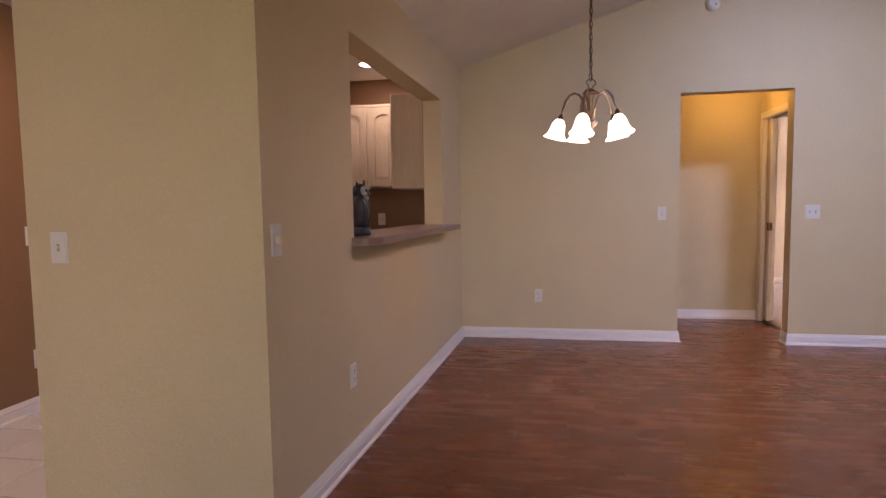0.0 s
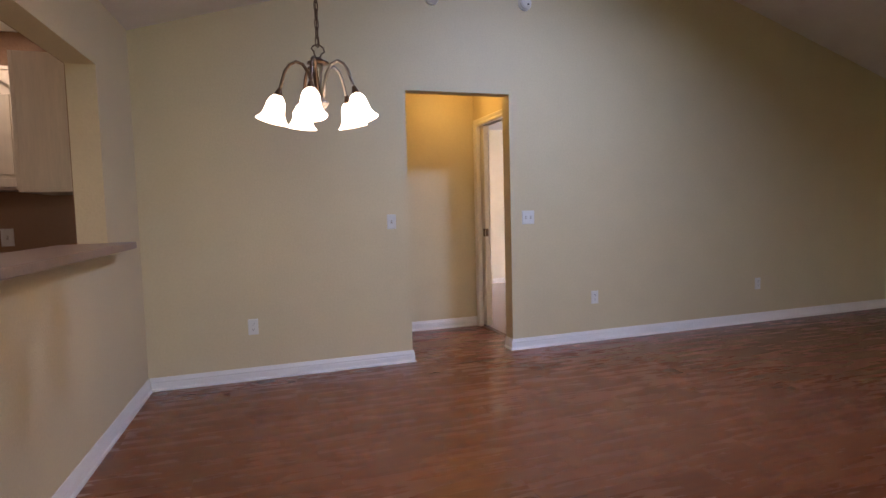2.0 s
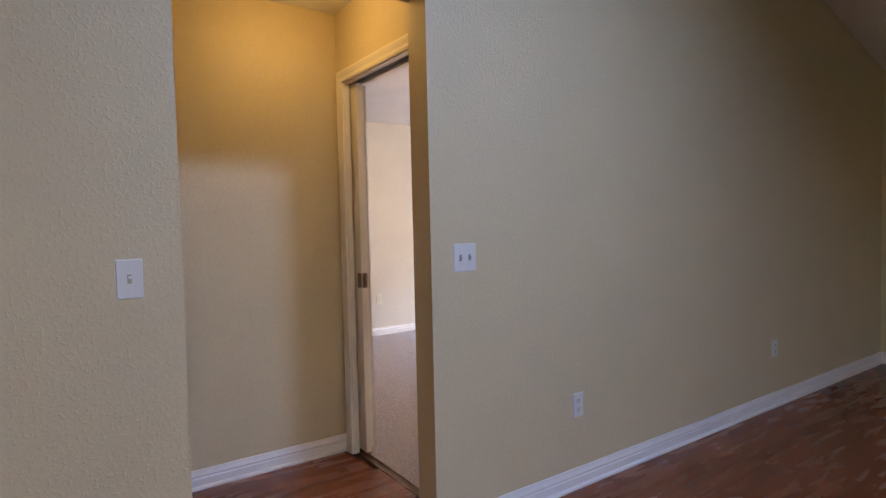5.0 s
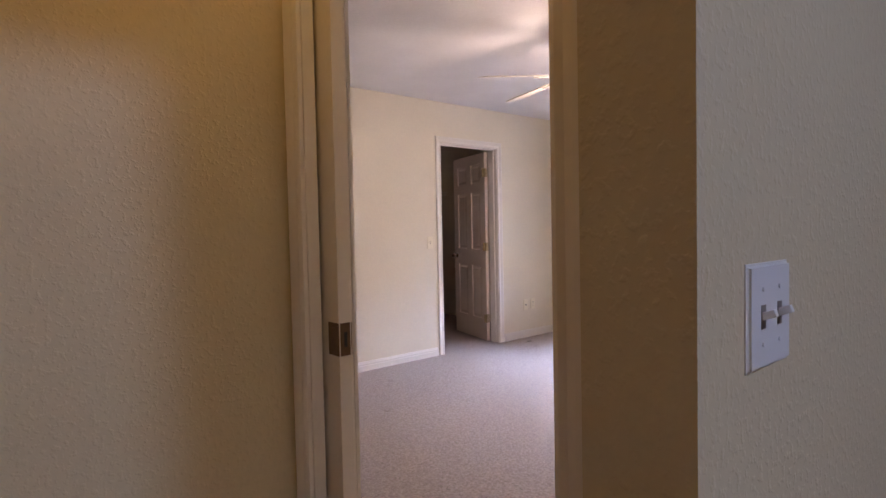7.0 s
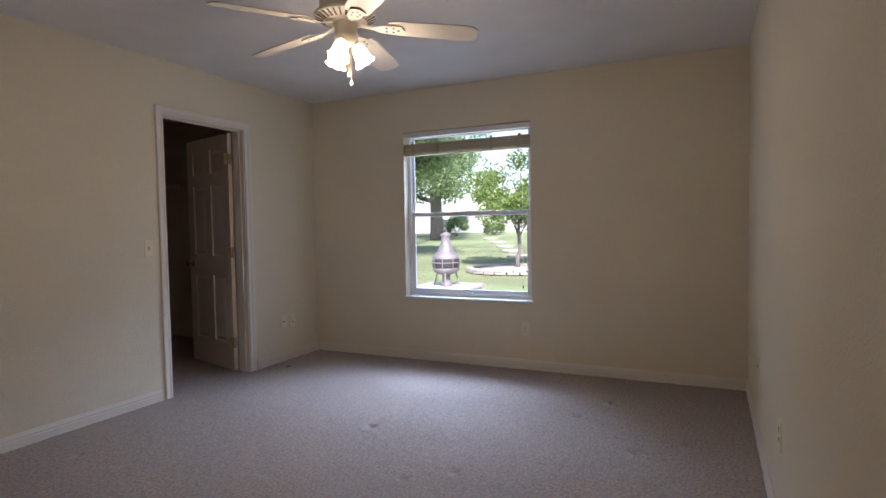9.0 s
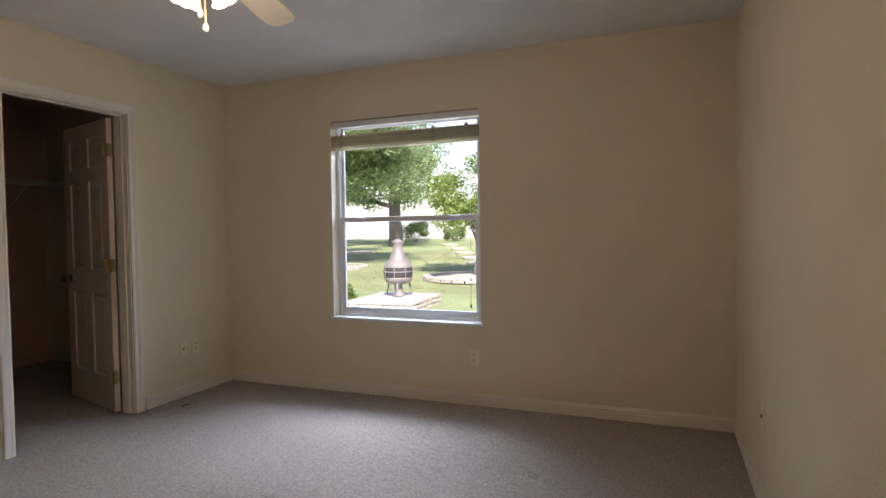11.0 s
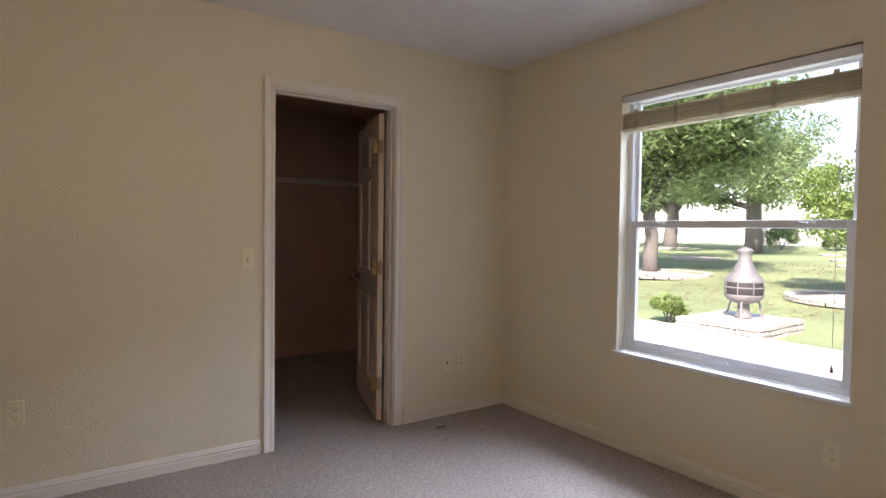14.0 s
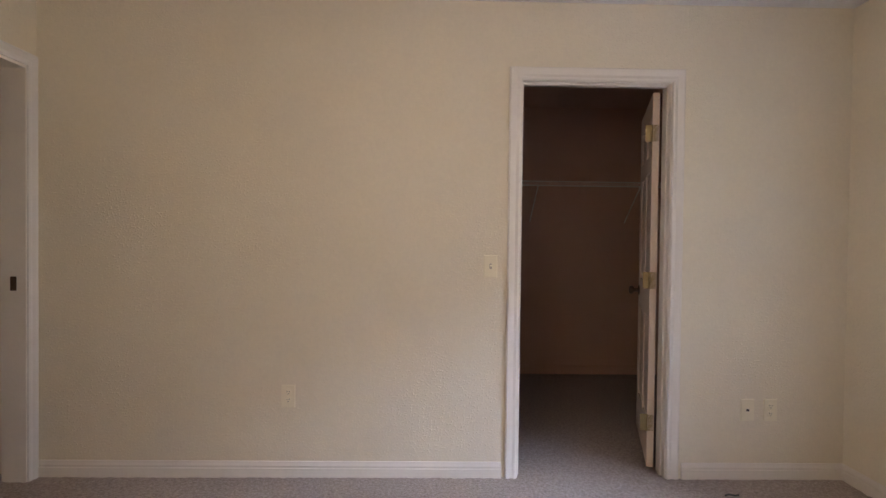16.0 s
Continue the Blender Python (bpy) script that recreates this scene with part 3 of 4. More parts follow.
def wall_plate(kind, m, label, mat=PLASTIC):
    key = (kind, mat.name)
    if key in PLATES:
        t = copy_thing(PLATES[key], m)
        return tagged(t, label)
    name = {"outlet": "wall_outlet", "jack": "wall_jack"}.get(kind, "light_switch")
    t = thing(name, label, "outlet" if kind == "outlet" else "wall jack" if kind == "jack" else "switch", m, "wall plates")
    w = 0.116 if kind == "double" else 0.072
    bm = bmesh.new()
    box(bm, -w / 2, -0.006, -0.058, w / 2, 0.0, 0.058)
    bmesh.ops.bevel(bm, geom=[e for e in bm.edges if all(v.co.y < -0.003 for v in e.verts)], offset=0.004, segments=3, affect="EDGES")
    part("cover_plate", bm, mat, t)
    if kind in ("single", "double"):
        for x in ((0,) if kind == "single" else (-0.023, 0.023)):
            part("slot_frame", boxes((x - 0.006, -0.0068, -0.013, x + 0.006, -0.0058, 0.013)), PEWTER, t)
            bm = boxes((-0.0042, -0.0145, -0.004, 0.0042, 0.001, 0.0045), bevel=0.001)
            bmesh.ops.transform(bm, matrix=Matrix.Translation((x, -0.006, 0.0)) @ pose(0, 0, 0, -22), verts=bm.verts)
            part("toggle", bm, mat, t)
            for z in (-0.030, 0.030):
                part("screw", lathe([(0.0028, 0), (0.0024, 0.0012), (0.0015, 0.0014)], 8, None, Matrix.Translation((x, -0.006, z)) @ pose(0, 0, 0, 90)), mat, t)
    elif kind == "dimmer":
        part("knob", lathe([(0.014, 0), (0.0135, 0.014), (0.012, 0.017), (0.002, 0.0175)], 20, None, Matrix.Translation((0, -0.006, 0)) @ pose(0, 0, 0, 90)), IVORY, t,
             "round ivory dimmer knob", smooth=True)
    elif kind == "outlet":
        for z in (-0.020, 0.020):
            r = part("receptacle", lathe([(0.0168, 0), (0.0165, 0.0016), (0.002, 0.002)], 18, None, Matrix.Translation((0, -0.0058, z)) @ pose(0, 0, 0, 90)), mat, t)
            part("slots", boxes((-0.0075, -0.0092, z + 0.0005, -0.0052, -0.0070, z + 0.0085), (0.0052, -0.0092, z + 0.0005, 0.0072, -0.0070, z + 0.0075),
                                (-0.002, -0.0092, z - 0.0085, 0.002, -0.0070, z - 0.0045)), SLOT, r)
        part("screw", lathe([(0.0028, 0), (0.0015, 0.0014)], 8, None, Matrix.Translation((0, -0.006, 0)) @ pose(0, 0, 0, 90)), mat, t)
    else:
        part("socket", boxes((-0.007, -0.010, -0.006, 0.007, -0.005, 0.006), bevel=0.001), SLOT, t, "dark jack socket")
    PLATES[key] = t
    return t


wall_plate("single", pose(1.783, 0, 1.138), "white single toggle switch plate on the tan wall")
wall_plate("double", pose(2.984, 0, 1.137), "white double toggle switch plate beside the hall opening")
wall_plate("outlet", pose(0.712, 0, 0.397), "white duplex outlet low on the tan dining wall")
wall_plate("outlet", pose(3.643, 0, 0.397), "white duplex outlet beside the hall opening")
wall_plate("outlet", pose(5.56, 0, 0.392), "white duplex outlet far along the tan wall")
wall_plate("dimmer", SKEW @ pose(0, -3.335, 1.118, 0, 0, 90), "white plate with an ivory dimmer knob")
wall_plate("outlet", SKEW @ pose(0, -2.66, 0.415, 0, 0, 90), "white duplex outlet below the pass-through")
wall_plate("single", pose(-1.01, -3.42, 1.10), "white single toggle switch on the short wall")
wall_plate("single", pose(-2.33, -2.28, 1.09, 0, 0, 90), "white switch plate on the brown wall")
wall_plate("outlet", pose(-2.33, -2.28, 0.33, 0, 0, 90), "white outlet on the brown wall")
wall_plate("single", pose(-0.795, 0.10, 1.115), "white switch plate on the kitchen backsplash")
wall_plate("single", pose(5.70, CY, 1.103), "ivory toggle switch beside the closet doorway", IVORY)
wall_plate("outlet", pose(4.675, CY, 0.428), "ivory duplex outlet on the closet wall", IVORY)
wall_plate("jack", pose(7.045, CY, 0.372), "ivory phone jack plate by the corner", IVORY)
wall_plate("outlet", pose(7.165, CY, 0.372), "ivory duplex outlet by the corner", IVORY)
wall_plate("outlet", pose(WX, 1.777, 0.345, 0, 0, -90), "ivory duplex outlet below the window", IVORY)
wall_plate("outlet", pose(5.45, FAR + 0.006, 0.42, 0, 0, 180), "ivory outlet on the shaded bedroom wall", IVORY)
wall_plate("jack", pose(6.56, FAR + 0.006, 0.42, 0, 0, 180), "ivory jack plate on the shaded bedroom wall", IVORY)


def detector(x, z, label):
    t = thing("smoke_detector", label, "smoke detector", pose(x, 0, z, 90))
    part("base", lathe([(0.06, 0), (0.06, 0.012), (0.056, 0.016), (0.002, 0.016)], 28), PLASTIC, t, smooth=False)
    part("cover", lathe([(0.052, 0.016), (0.050, 0.034), (0.036, 0.044), (0.002, 0.046)], 28), PLASTIC, t)
    part("test_button", lathe([(0.008, 0.044), (0.007, 0.049), (0.002, 0.05)], 12, None, Matrix.Translation((0.014, -0.016, 0))), SLOT, t, "dark test button")


detector(2.165, 2.895, "round white smoke detector high on the wall")
detector(2.98, 2.918, "round white alarm sounder high on the wall")

# ---- dining side: pass-through shelf, owl, chandelier ----


def shelf_outline():
    """Bar top outline in the dining wall's frame: straight back, bowed ends on the dining side."""
    y0, y1, xo, r = -2.63, -0.655, 0.135, 0.11
    pts = [(-0.24, OY0 + 0.002), (0.0, OY0 + 0.002), (0.0, y0)]
    for k in range(7):
        a = math.pi / 2 * k / 6
        pts.append((xo - r + r * math.sin(a), y0 + r - r * math.cos(a)))
    for k in range(7):
        a = math.pi / 2 * k / 6
        pts.append((xo - 0.03 + 0.03 * math.cos(a), y1 - 0.03 + 0.03 * math.sin(a)))
    pts += [(0.0, y1), (0.0, OY1 - 0.002), (-0.24, OY1 - 0.002)]
    return pts


bm = bmesh.new()
prism(bm, shelf_outline(), lambda u, d, e: Vector((u, d, (OZ0 + 0.002, OZ0 + 0.04)[e])))
bmesh.ops.recalc_face_normals(bm, faces=bm.faces)
bmesh.ops.bevel(bm, geom=[e for e in bm.edges if abs(e.verts[0].co.z - e.verts[1].co.z) < 0.001 and max(e.verts[0].co.x, e.verts[1].co.x) > 0.01], offset=0.004, segments=2, affect="EDGES")
bar = new("bar_shelf", mesh_of("bar_shelf", bm, LAMINATE))
bar.matrix_world = SKEW
tagged(bar, "mauve-brown laminate bar shelf in the kitchen pass-through", "shelf")


def owl():
    bm = bmesh.new()

    def blob(c, s, mi, u=20, v=14):
        made = bmesh.ops.create_uvsphere(bm, u_segments=u, v_segments=v, radius=1.0, matrix=Matrix.LocRotScale(c, None, s))
        for f in {f for w in made["verts"] for f in w.link_faces}:
            f.material_index = mi
    lathe([(0.002, 0), (0.062, 0), (0.066, 0.012), (0.060, 0.035), (0.052, 0.045), (0.002, 0.047)], 20, bm)
    blob((0, 0, 0.135), (0.056, 0.062, 0.105), 0)
    blob((-0.035, 0.0, 0.115), (0.030, 0.030, 0.085), 0)
    blob((0.0, 0, 0.232), (0.050, 0.054, 0.048), 0)
    for s in (-1, 1):
        blob((0.012, s * 0.052, 0.135), (0.034, 0.016, 0.08), 0)
        blob((0.040, s * 0.020, 0.238), (0.022, 0.025, 0.028), 1, 12, 8)
        blob((0.060, s * 0.021, 0.240), (0.005, 0.010, 0.011), 2, 10, 8)
        blob((0.030, s * 0.022, 0.048), (0.026, 0.014, 0.012), 0, 10, 8)
        lathe([(0.012, 0), (0.008, 0.014), (0.0015, 0.030)], 8, bm, Matrix.Translation((0.005, s * 0.036, 0.265)) @ pose(0, 0, 0, -s * 28))
    blob((0.046, 0, 0.205), (0.016, 0.018, 0.020), 1, 12, 8)
    made = lathe([(0.010, 0), (0.008, 0.012), (0.0015, 0.028)], 8, None, Matrix.Translation((0.054, 0, 0.232)) @ pose(0, 0, 0, 0, 150))
    me = bpy.data.meshes.new("beak")
    made.to_mesh(me)
    made.free()
    first = len(bm.faces)
    bm.from_mesh(me)
    bm.faces.ensure_lookup_table()
    for f in bm.faces[first:]:
        f.material_index = 2
    ob = new("owl_statue", mesh_of("owl_statue", bm, [OWLDARK, OWLPALE, BLACK], True))
    ob.matrix_world = pose(-0.185, -2.37, OZ0 + 0.041, 0, 0, -12) @ Matrix.Diagonal((0.84, 0.84, 0.97, 1))
    tagged(ob, "dark glazed owl statue with a pale face on the bar shelf", "statue")


owl()
jar = thing("salt_shaker", "small ribbed steel shaker behind the owl", "shaker", pose(-0.27, -2.08, OZ0 + 0.041))
part("body", lathe([(0.002, 0), (0.020, 0), (0.024, 0.006)] + [(0.024 - 0.002 * (k % 2), 0.010 + 0.006 * k) for k in range(8)] + [(0.018, 0.062), (0.002, 0.063)], 18), STEEL, jar, smooth=True)
part("cap", lathe([(0.019, 0.062), (0.018, 0.074), (0.010, 0.082), (0.002, 0.084)], 18), STEEL, jar, smooth=True)


def chandelier():
    cx, cy = 1.028, -1.91
    k_r = 0.80
    t = thing("chandelier", "bronze five-arm chandelier with glowing frosted bell shades", "chandelier", pose(cx, cy, -0.032))
    top = vault(cx) + 0.032
    part("canopy", lathe([(0.062, top + 0.012), (0.062, top - 0.012), (0.045, top - 0.028), (0.012, top - 0.034), (0.002, top - 0.035)], 24), BRONZE, t, smooth=True)
    z, k = 1.955, 0
    while z < top - 0.03:
        ring = []
        for i in range(14):
            a = 2 * math.pi * i / 14
            p = Vector((0.0085 * math.cos(a), 0, 0.020 * math.sin(a) + (0.004 if math.sin(a) > 0 else -0.004)))
            ring.append(pose(0, 0, z + 0.018, 0, 0, 90 * (k % 2) + 25) @ p)
        part("chain_link", tube(ring, 0.0026, 6, None, closed=True), BRONZE, t)
        z += 0.036
        k += 1
    part("cord", tube([(0.004, 0.003, 1.95), (-0.004, 0.004, 2.2), (0.004, -0.003, 2.5), (0, 0, top - 0.03)], 0.0022, 6), BRONZE, t)
    loop = [Vector((0.028 * math.sin(a) * (0.55 if math.cos(a) < 0 else 1), 0, 1.932 + 0.028 * math.cos(a))) for a in [2 * math.pi * i / 16 for i in range(16)]]
    part("loop", tube(loop, 0.0032, 6, None, closed=True), BRONZE, t)
    part("cap", lathe([(0.002, 1.910), (0.010, 1.908), (0.022, 1.898), (0.044, 1.888), (0.046, 1.882), (0.030, 1.878), (0.002, 1.877)], 24), BRONZE, t, smooth=True)
    # Column in a paler metal, its lit look put into the colour.
    part("column", lathe([(0.016, 1.880), (0.020, 1.862), (0.014, 1.845), (0.011, 1.80), (0.013, 1.755), (0.020, 1.735), (0.036, 1.725), (0.038, 1.715), (0.026, 1.700),
                          (0.012, 1.688), (0.014, 1.676), (0.008, 1.664), (0.002, 1.660)], 24), PEWTER, t, smooth=True)
    for i in range(5):
        az = 252 + 72 * i
        rot = pose(0, 0, 0, 0, 0, az)
        pts = [(0.020, 1.742), (0.034, 1.790), (0.050, 1.840), (0.078, 1.876), (0.112, 1.886), (0.146, 1.872), (0.172, 1.842), (0.190, 1.797), (0.202, 1.762)]
        # Two of the bronze arms take the paler metal, as if lit.
        part("arm", tube([rot @ Vector((r * k_r, 0, z)) for r, z in pts], 0.0068, 8), PEWTER if i in (1, 2) else BRONZE, t, smooth=True)
        m = rot @ pose(0.204 * k_r, 0, 1.762, 0, -15) @ Matrix.Diagonal((0.70, 0.70, 0.96, 1))
        cup = part("socket_cup", lathe([(0.007, 0.016), (0.012, 0.012), (0.026, -0.018), (0.028, -0.026), (0.002, -0.026)], 18, None, m), BRONZE, t, smooth=True)
        part("shade", lathe([(0.026, -0.020), (0.040, -0.030), (0.052, -0.048), (0.058, -0.075), (0.064, -0.098), (0.078, -0.118), (0.096, -0.132),
                             (0.094, -0.134), (0.074, -0.121), (0.058, -0.096), (0.050, -0.060), (0.030, -0.030)], 28, None, m), SHADE, cup,
             "glowing white frosted glass bell shade", smooth=True)


chandelier()
for i in range(5):
    a = radians(252 + 72 * i)
    bulb("chandelier_bulb", (1.028 + 0.172 * math.cos(a), -1.91 + 0.172 * math.sin(a), 1.572), CHANDELIER_W, WARM)

dome = thing("hall_ceiling_light", "lit flush dome light on the hall ceiling", "ceiling light", pose(2.56, 0.62, CZ))
part("base_ring", lathe([(0.150, 0), (0.150, -0.016), (0.140, -0.022), (0.128, -0.022), (0.128, 0)], 32), FANWHITE, dome)
part("dome", lathe([(0.132, -0.018), (0.126, -0.052), (0.102, -0.086), (0.058, -0.110), (0.002, -0.118)], 32), DOME, dome, "glowing frosted glass dome", smooth=True)
bulb("hall_lamp", (2.56, 0.62, CZ - 0.19), HALL_W, (1.0, 0.59, 0.09), 0.09)

# ---- kitchen ----


def arched_door(t, x0, x1, z0, z1, y, knob_right):
    """A cabinet door with an arched panel, facing -y."""
    w = x1 - x0
    st = 0.055
    d = part("door", boxes((x0, y - 0.019, z0, x0 + st, y, z1), (x1 - st, y - 0.019, z0, x1, y, z1), (x0 + st, y - 0.019, z0, x1 - st, y, z0 + st), bevel=0.002), OAK, t)
    sec = [(x0 + st, z1), (x1 - st, z1)]
    for k in range(11):
        u = k / 10
        sec.append((x1 - st - u * (w - 2 * st), z1 - st - 0.055 + 0.055 * math.sin(math.pi * u) ** 0.8))
    part("arched_rail", prism(bmesh.new(), sec, lambda u, q, e: Vector((u, (y - 0.019, y)[e], q))), OAK, d)
    part("panel", boxes((x0 + st, y - 0.004, z0 + st, x1 - st, y - 0.001, z1 - 0.05)), OAK, d)
    part("raised_field", boxes((x0 + st + 0.022, y - 0.012, z0 + st + 0.022, x1 - st - 0.022, y - 0.003, z1 - st - 0.085), bevel=0.003), OAK, d)
    kx = x1 - 0.028 if knob_right else x0 + 0.028
    part("knob", lathe([(0.006, 0), (0.006, 0.010), (0.014, 0.016), (0.012, 0.024), (0.002, 0.026)], 14, None, Matrix.Translation((kx, y - 0.019, z0 + 0.035)) @ pose(0, 0, 0, 90)), BRONZE, d,
         "dark bronze knob", smooth=True)


def wall_cabinet(x0, x1, label):
    t = thing("wall_cabinet", label, "cabinet", group="kitchen wall cabinets")
    z0, z1, y = 1.415, 2.15, -0.205
    part("body", boxes((x0, y, z0, x1, 0.098, z1), bevel=0.002), OAK, t)
    part("crown_strip", boxes((x0, y - 0.012, z1 - 0.012, x1, y, z1 + 0.012), bevel=0.003), OAK, t)
    arched_door(t, x0 + 0.012, (x0 + x1) / 2 - 0.012, z0 + 0.015, z1 - 0.02, y, True)
    arched_door(t, (x0 + x1) / 2 + 0.012, x1 - 0.012, z0 + 0.015, z1 - 0.02, y, True)


wall_cabinet(-1.10, -0.535, "pickled-oak wall cabinet with two arched-panel doors")
wall_cabinet(-1.67, -1.105, "pickled-oak wall cabinet with arched doors beside its twin")
end = thing("corner_cabinet", "pale wall cabinet with a plain end panel", "cabinet")
part("end_panel", boxes((-0.50, -0.505, 1.40, -0.15, -0.49, 2.185), bevel=0.001), OAK, end)
part("carcass", boxes((-0.50, -0.49, 1.40, -0.15, 0.096, 2.18)), OAK, end)
part("face_frame", boxes((-0.522, -0.507, 1.40, -0.50, -0.24, 2.186), bevel=0.002), OAK, end)
part("light_rail", boxes((-0.52, -0.50, 1.388, -0.16, 0.09, 1.40)), OAK, end)
top = thing("worktop", "speckled kitchen worktop under the wall cabinets", "worktop")
part("slab", boxes((-2.32, -0.54, 0.875, -0.165, 0.098, 0.915), bevel=0.004), LAMINATE, top)
part("upstand", boxes((-2.32, 0.078, 0.915, -0.165, 0.098, 1.02), bevel=0.003), LAMINATE, top)
base = thing("base_cabinet", "pickled-oak base cabinet under the worktop", "cabinet")
part("body", boxes((-2.3, -0.50, 0.1, -0.2, 0.096, 0.874)), OAK, base)
part("plinth", boxes((-2.3, -0.44, 0.0, -0.2, 0.09, 0.1)), OAK, base)
can = thing("recessed_light", "lit recessed ceiling can light in the kitchen", "ceiling light", pose(-0.69, -0.485, CZ))
part("trim_ring", lathe([(0.122, 0.0), (0.120, -0.006), (0.098, -0.004), (0.096, 0.0)], 32), PLASTIC, can)
part("lens", lathe([(0.098, -0.003), (0.002, -0.0045)], 32), CANLIGHT, can, "glowing lamp lens")
area_lamp("kitchen_lamp_and_fill", (-0.69, -0.485, CZ - 0.012), (-0.69, -0.484, 0), 0.13, 0.13, KITCHEN_W, (1.0, 0.87, 0.66))
# Added fill without a fitting, brightens the tiles by the kitchen entrance.
area_lamp("kitchen_lamp_and_fill", (-1.7, -3.1, CZ - 0.012), (-1.7, -3.099, 0), 0.13, 0.13, KITCHEN_W * 3.5, (1.0, 0.87, 0.66))

# ---- bedroom: ceiling fan, window, blind, closet ----


def ceiling_fan():
    cx, cy, up = 5.241, 1.911, 0.042
    t = thing("ceiling_fan", "ivory five-blade ceiling fan with lit tulip lamps", "ceiling fan", pose(cx, cy, up))
    part("canopy", lathe([(r, z - up) for r, z in ((0.075, CZ + 0.002), (0.072, CZ - 0.02), (0.045, CZ - 0.075), (0.030, CZ - 0.085), (0.002, CZ - 0.086))], 28), FANWHITE, t, smooth=True)
    part("downrod", tube([(0, 0, CZ - 0.08 - up), (0, 0, 2.23)], 0.0125, 12), FANWHITE, t, smooth=True)
    part("motor_housing", lathe([(0.002, 2.245), (0.05, 2.245), (0.112, 2.238), (0.120, 2.228), (0.120, 2.178), (0.142, 2.172), (0.146, 2.166), (0.144, 2.159), (0.098, 2.1375), (0.060, 2.132), (0.002, 2.131)], 36), FANWHITE, t)
    for k in range(30):
        a = 12 * k
        bm = boxes((0.111, -0.0042, -0.001, 0.154, 0.0042, 0.002))
        part("vent", bm, VENT, t, m=pose(0, 0, 0, 0, 0, a) @ pose(0, 0, 2.0895, 0, -25, 0))
    for k in range(5):
        rot = pose(0, 0, 0, 0, 0, -61 + 72 * k)
        bm = bmesh.new()
        out = [(0.20, -0.045), (0.24, -0.056), (0.53, -0.064), (0.592, -0.058), (0.617, -0.033), (0.617, 0.033), (0.592, 0.058), (0.53, 0.064), (0.24, 0.056), (0.20, 0.045)]
        prism(bm, out, lambda u, d, e: pose(0, 0, 2.128, -12, 4) @ Vector((u, d, (-0.003, 0.003)[e])))
        bmesh.ops.transform(bm, matrix=rot, verts=bm.verts)
        blade = part("blade", bm, FANWHITE, t)
        bm = bmesh.new()
        prism(bm, [(0.07, -0.016), (0.13, -0.012), (0.17, -0.030), (0.255, -0.034), (0.275, 0.0), (0.255, 0.034), (0.17, 0.030), (0.13, 0.012), (0.07, 0.016)],
              lambda u, d, e: pose(0, 0, 2.122, -12, 4) @ Vector((u, d, (-0.006, -0.001)[e] + (0.012 if u < 0.1 else 0))))
        bmesh.ops.transform(bm, matrix=rot, verts=bm.verts)
        iron = part("blade_iron", bm, FANWHITE, blade)
        holes = bmesh.new()
        for hx, hy in ((0.19, -0.014), (0.19, 0.014), (0.222, -0.016), (0.222, 0.016), (0.245, 0)):
            bmesh.ops.create_circle(holes, cap_ends=True, segments=8, radius=0.007, matrix=rot @ pose(0, 0, 2.122, -12, 4) @ Matrix.Translation((hx, hy, -0.0068)))
        part("piercing", holes, SLOT, iron)
    part("switch_housing", lathe([(0.060, 2.136), (0.054, 2.125), (0.050, 2.085), (0.056, 2.075), (0.056, 2.06), (0.044, 2.04), (0.024, 2.026), (0.002, 2.02)], 28), FANWHITE, t, smooth=True)
    for k in range(3):
        m = pose(0, 0, 0, 0, 0, -49 + 120 * k) @ Matrix.Diagonal((0.9, 0.9, 1.0, 1)) @ pose(0.046, 0, 2.045, 0, -30)
        neck = part("lamp_neck", lathe([(0.016, 0.012), (0.021, -0.012), (0.024, -0.02), (0.002, -0.02)], 16, None, m), FANWHITE, t, smooth=True)
        part("shade", lathe([(0.022, -0.012), (0.031, -0.024), (0.038, -0.048), (0.041, -0.074), (0.047, -0.096), (0.054, -0.106)], 32, None, m, wave=0.006, waves=8), FANSHADE, neck,
             "glowing scalloped tulip glass shade", smooth=True)
    for k, (x, y, z) in enumerate(((0.016, -0.012, 1.868), (-0.010, -0.018, 1.90))):
        c = part("pull_chain", tube([(x, y, 2.085), (x * 1.1, y * 1.1, z)], 0.0014, 6), BRASS, t)
        part("pull_bead", lathe([(0.002, z + 0.006), (0.0075, z - 0.002), (0.0085, z - 0.014), (0.002, z - 0.022)], 12, None, Matrix.Translation((x * 1.1, y * 1.1, 0))), PLASTIC, c, smooth=True)


ceiling_fan()
for k in range(3):
    a = radians(-49 + 120 * k)
    bulb("fan_bulb", (5.241 + 0.12 * math.cos(a), 1.911 + 0.12 * math.sin(a), 1.962), FAN_W, (1.0, 0.83, 0.62))

win = thing("window_1", "white single-hung aluminium window with a marble sill", "window", kind="structure")
GX = WX + 0.085


def frame_rect(y0, y1, z0, z1, x0, x1, w, bevel=0.003):
    return boxes((x0, y0, z0, x1, y0 + w, z1), (x0, y1 - w, z0, x1, y1, z1), (x0, y0 + w, z0, x1, y1 - w, z0 + w), (x0, y0 + w, z1 - w, x1, y1 - w, z1), bevel=bevel)


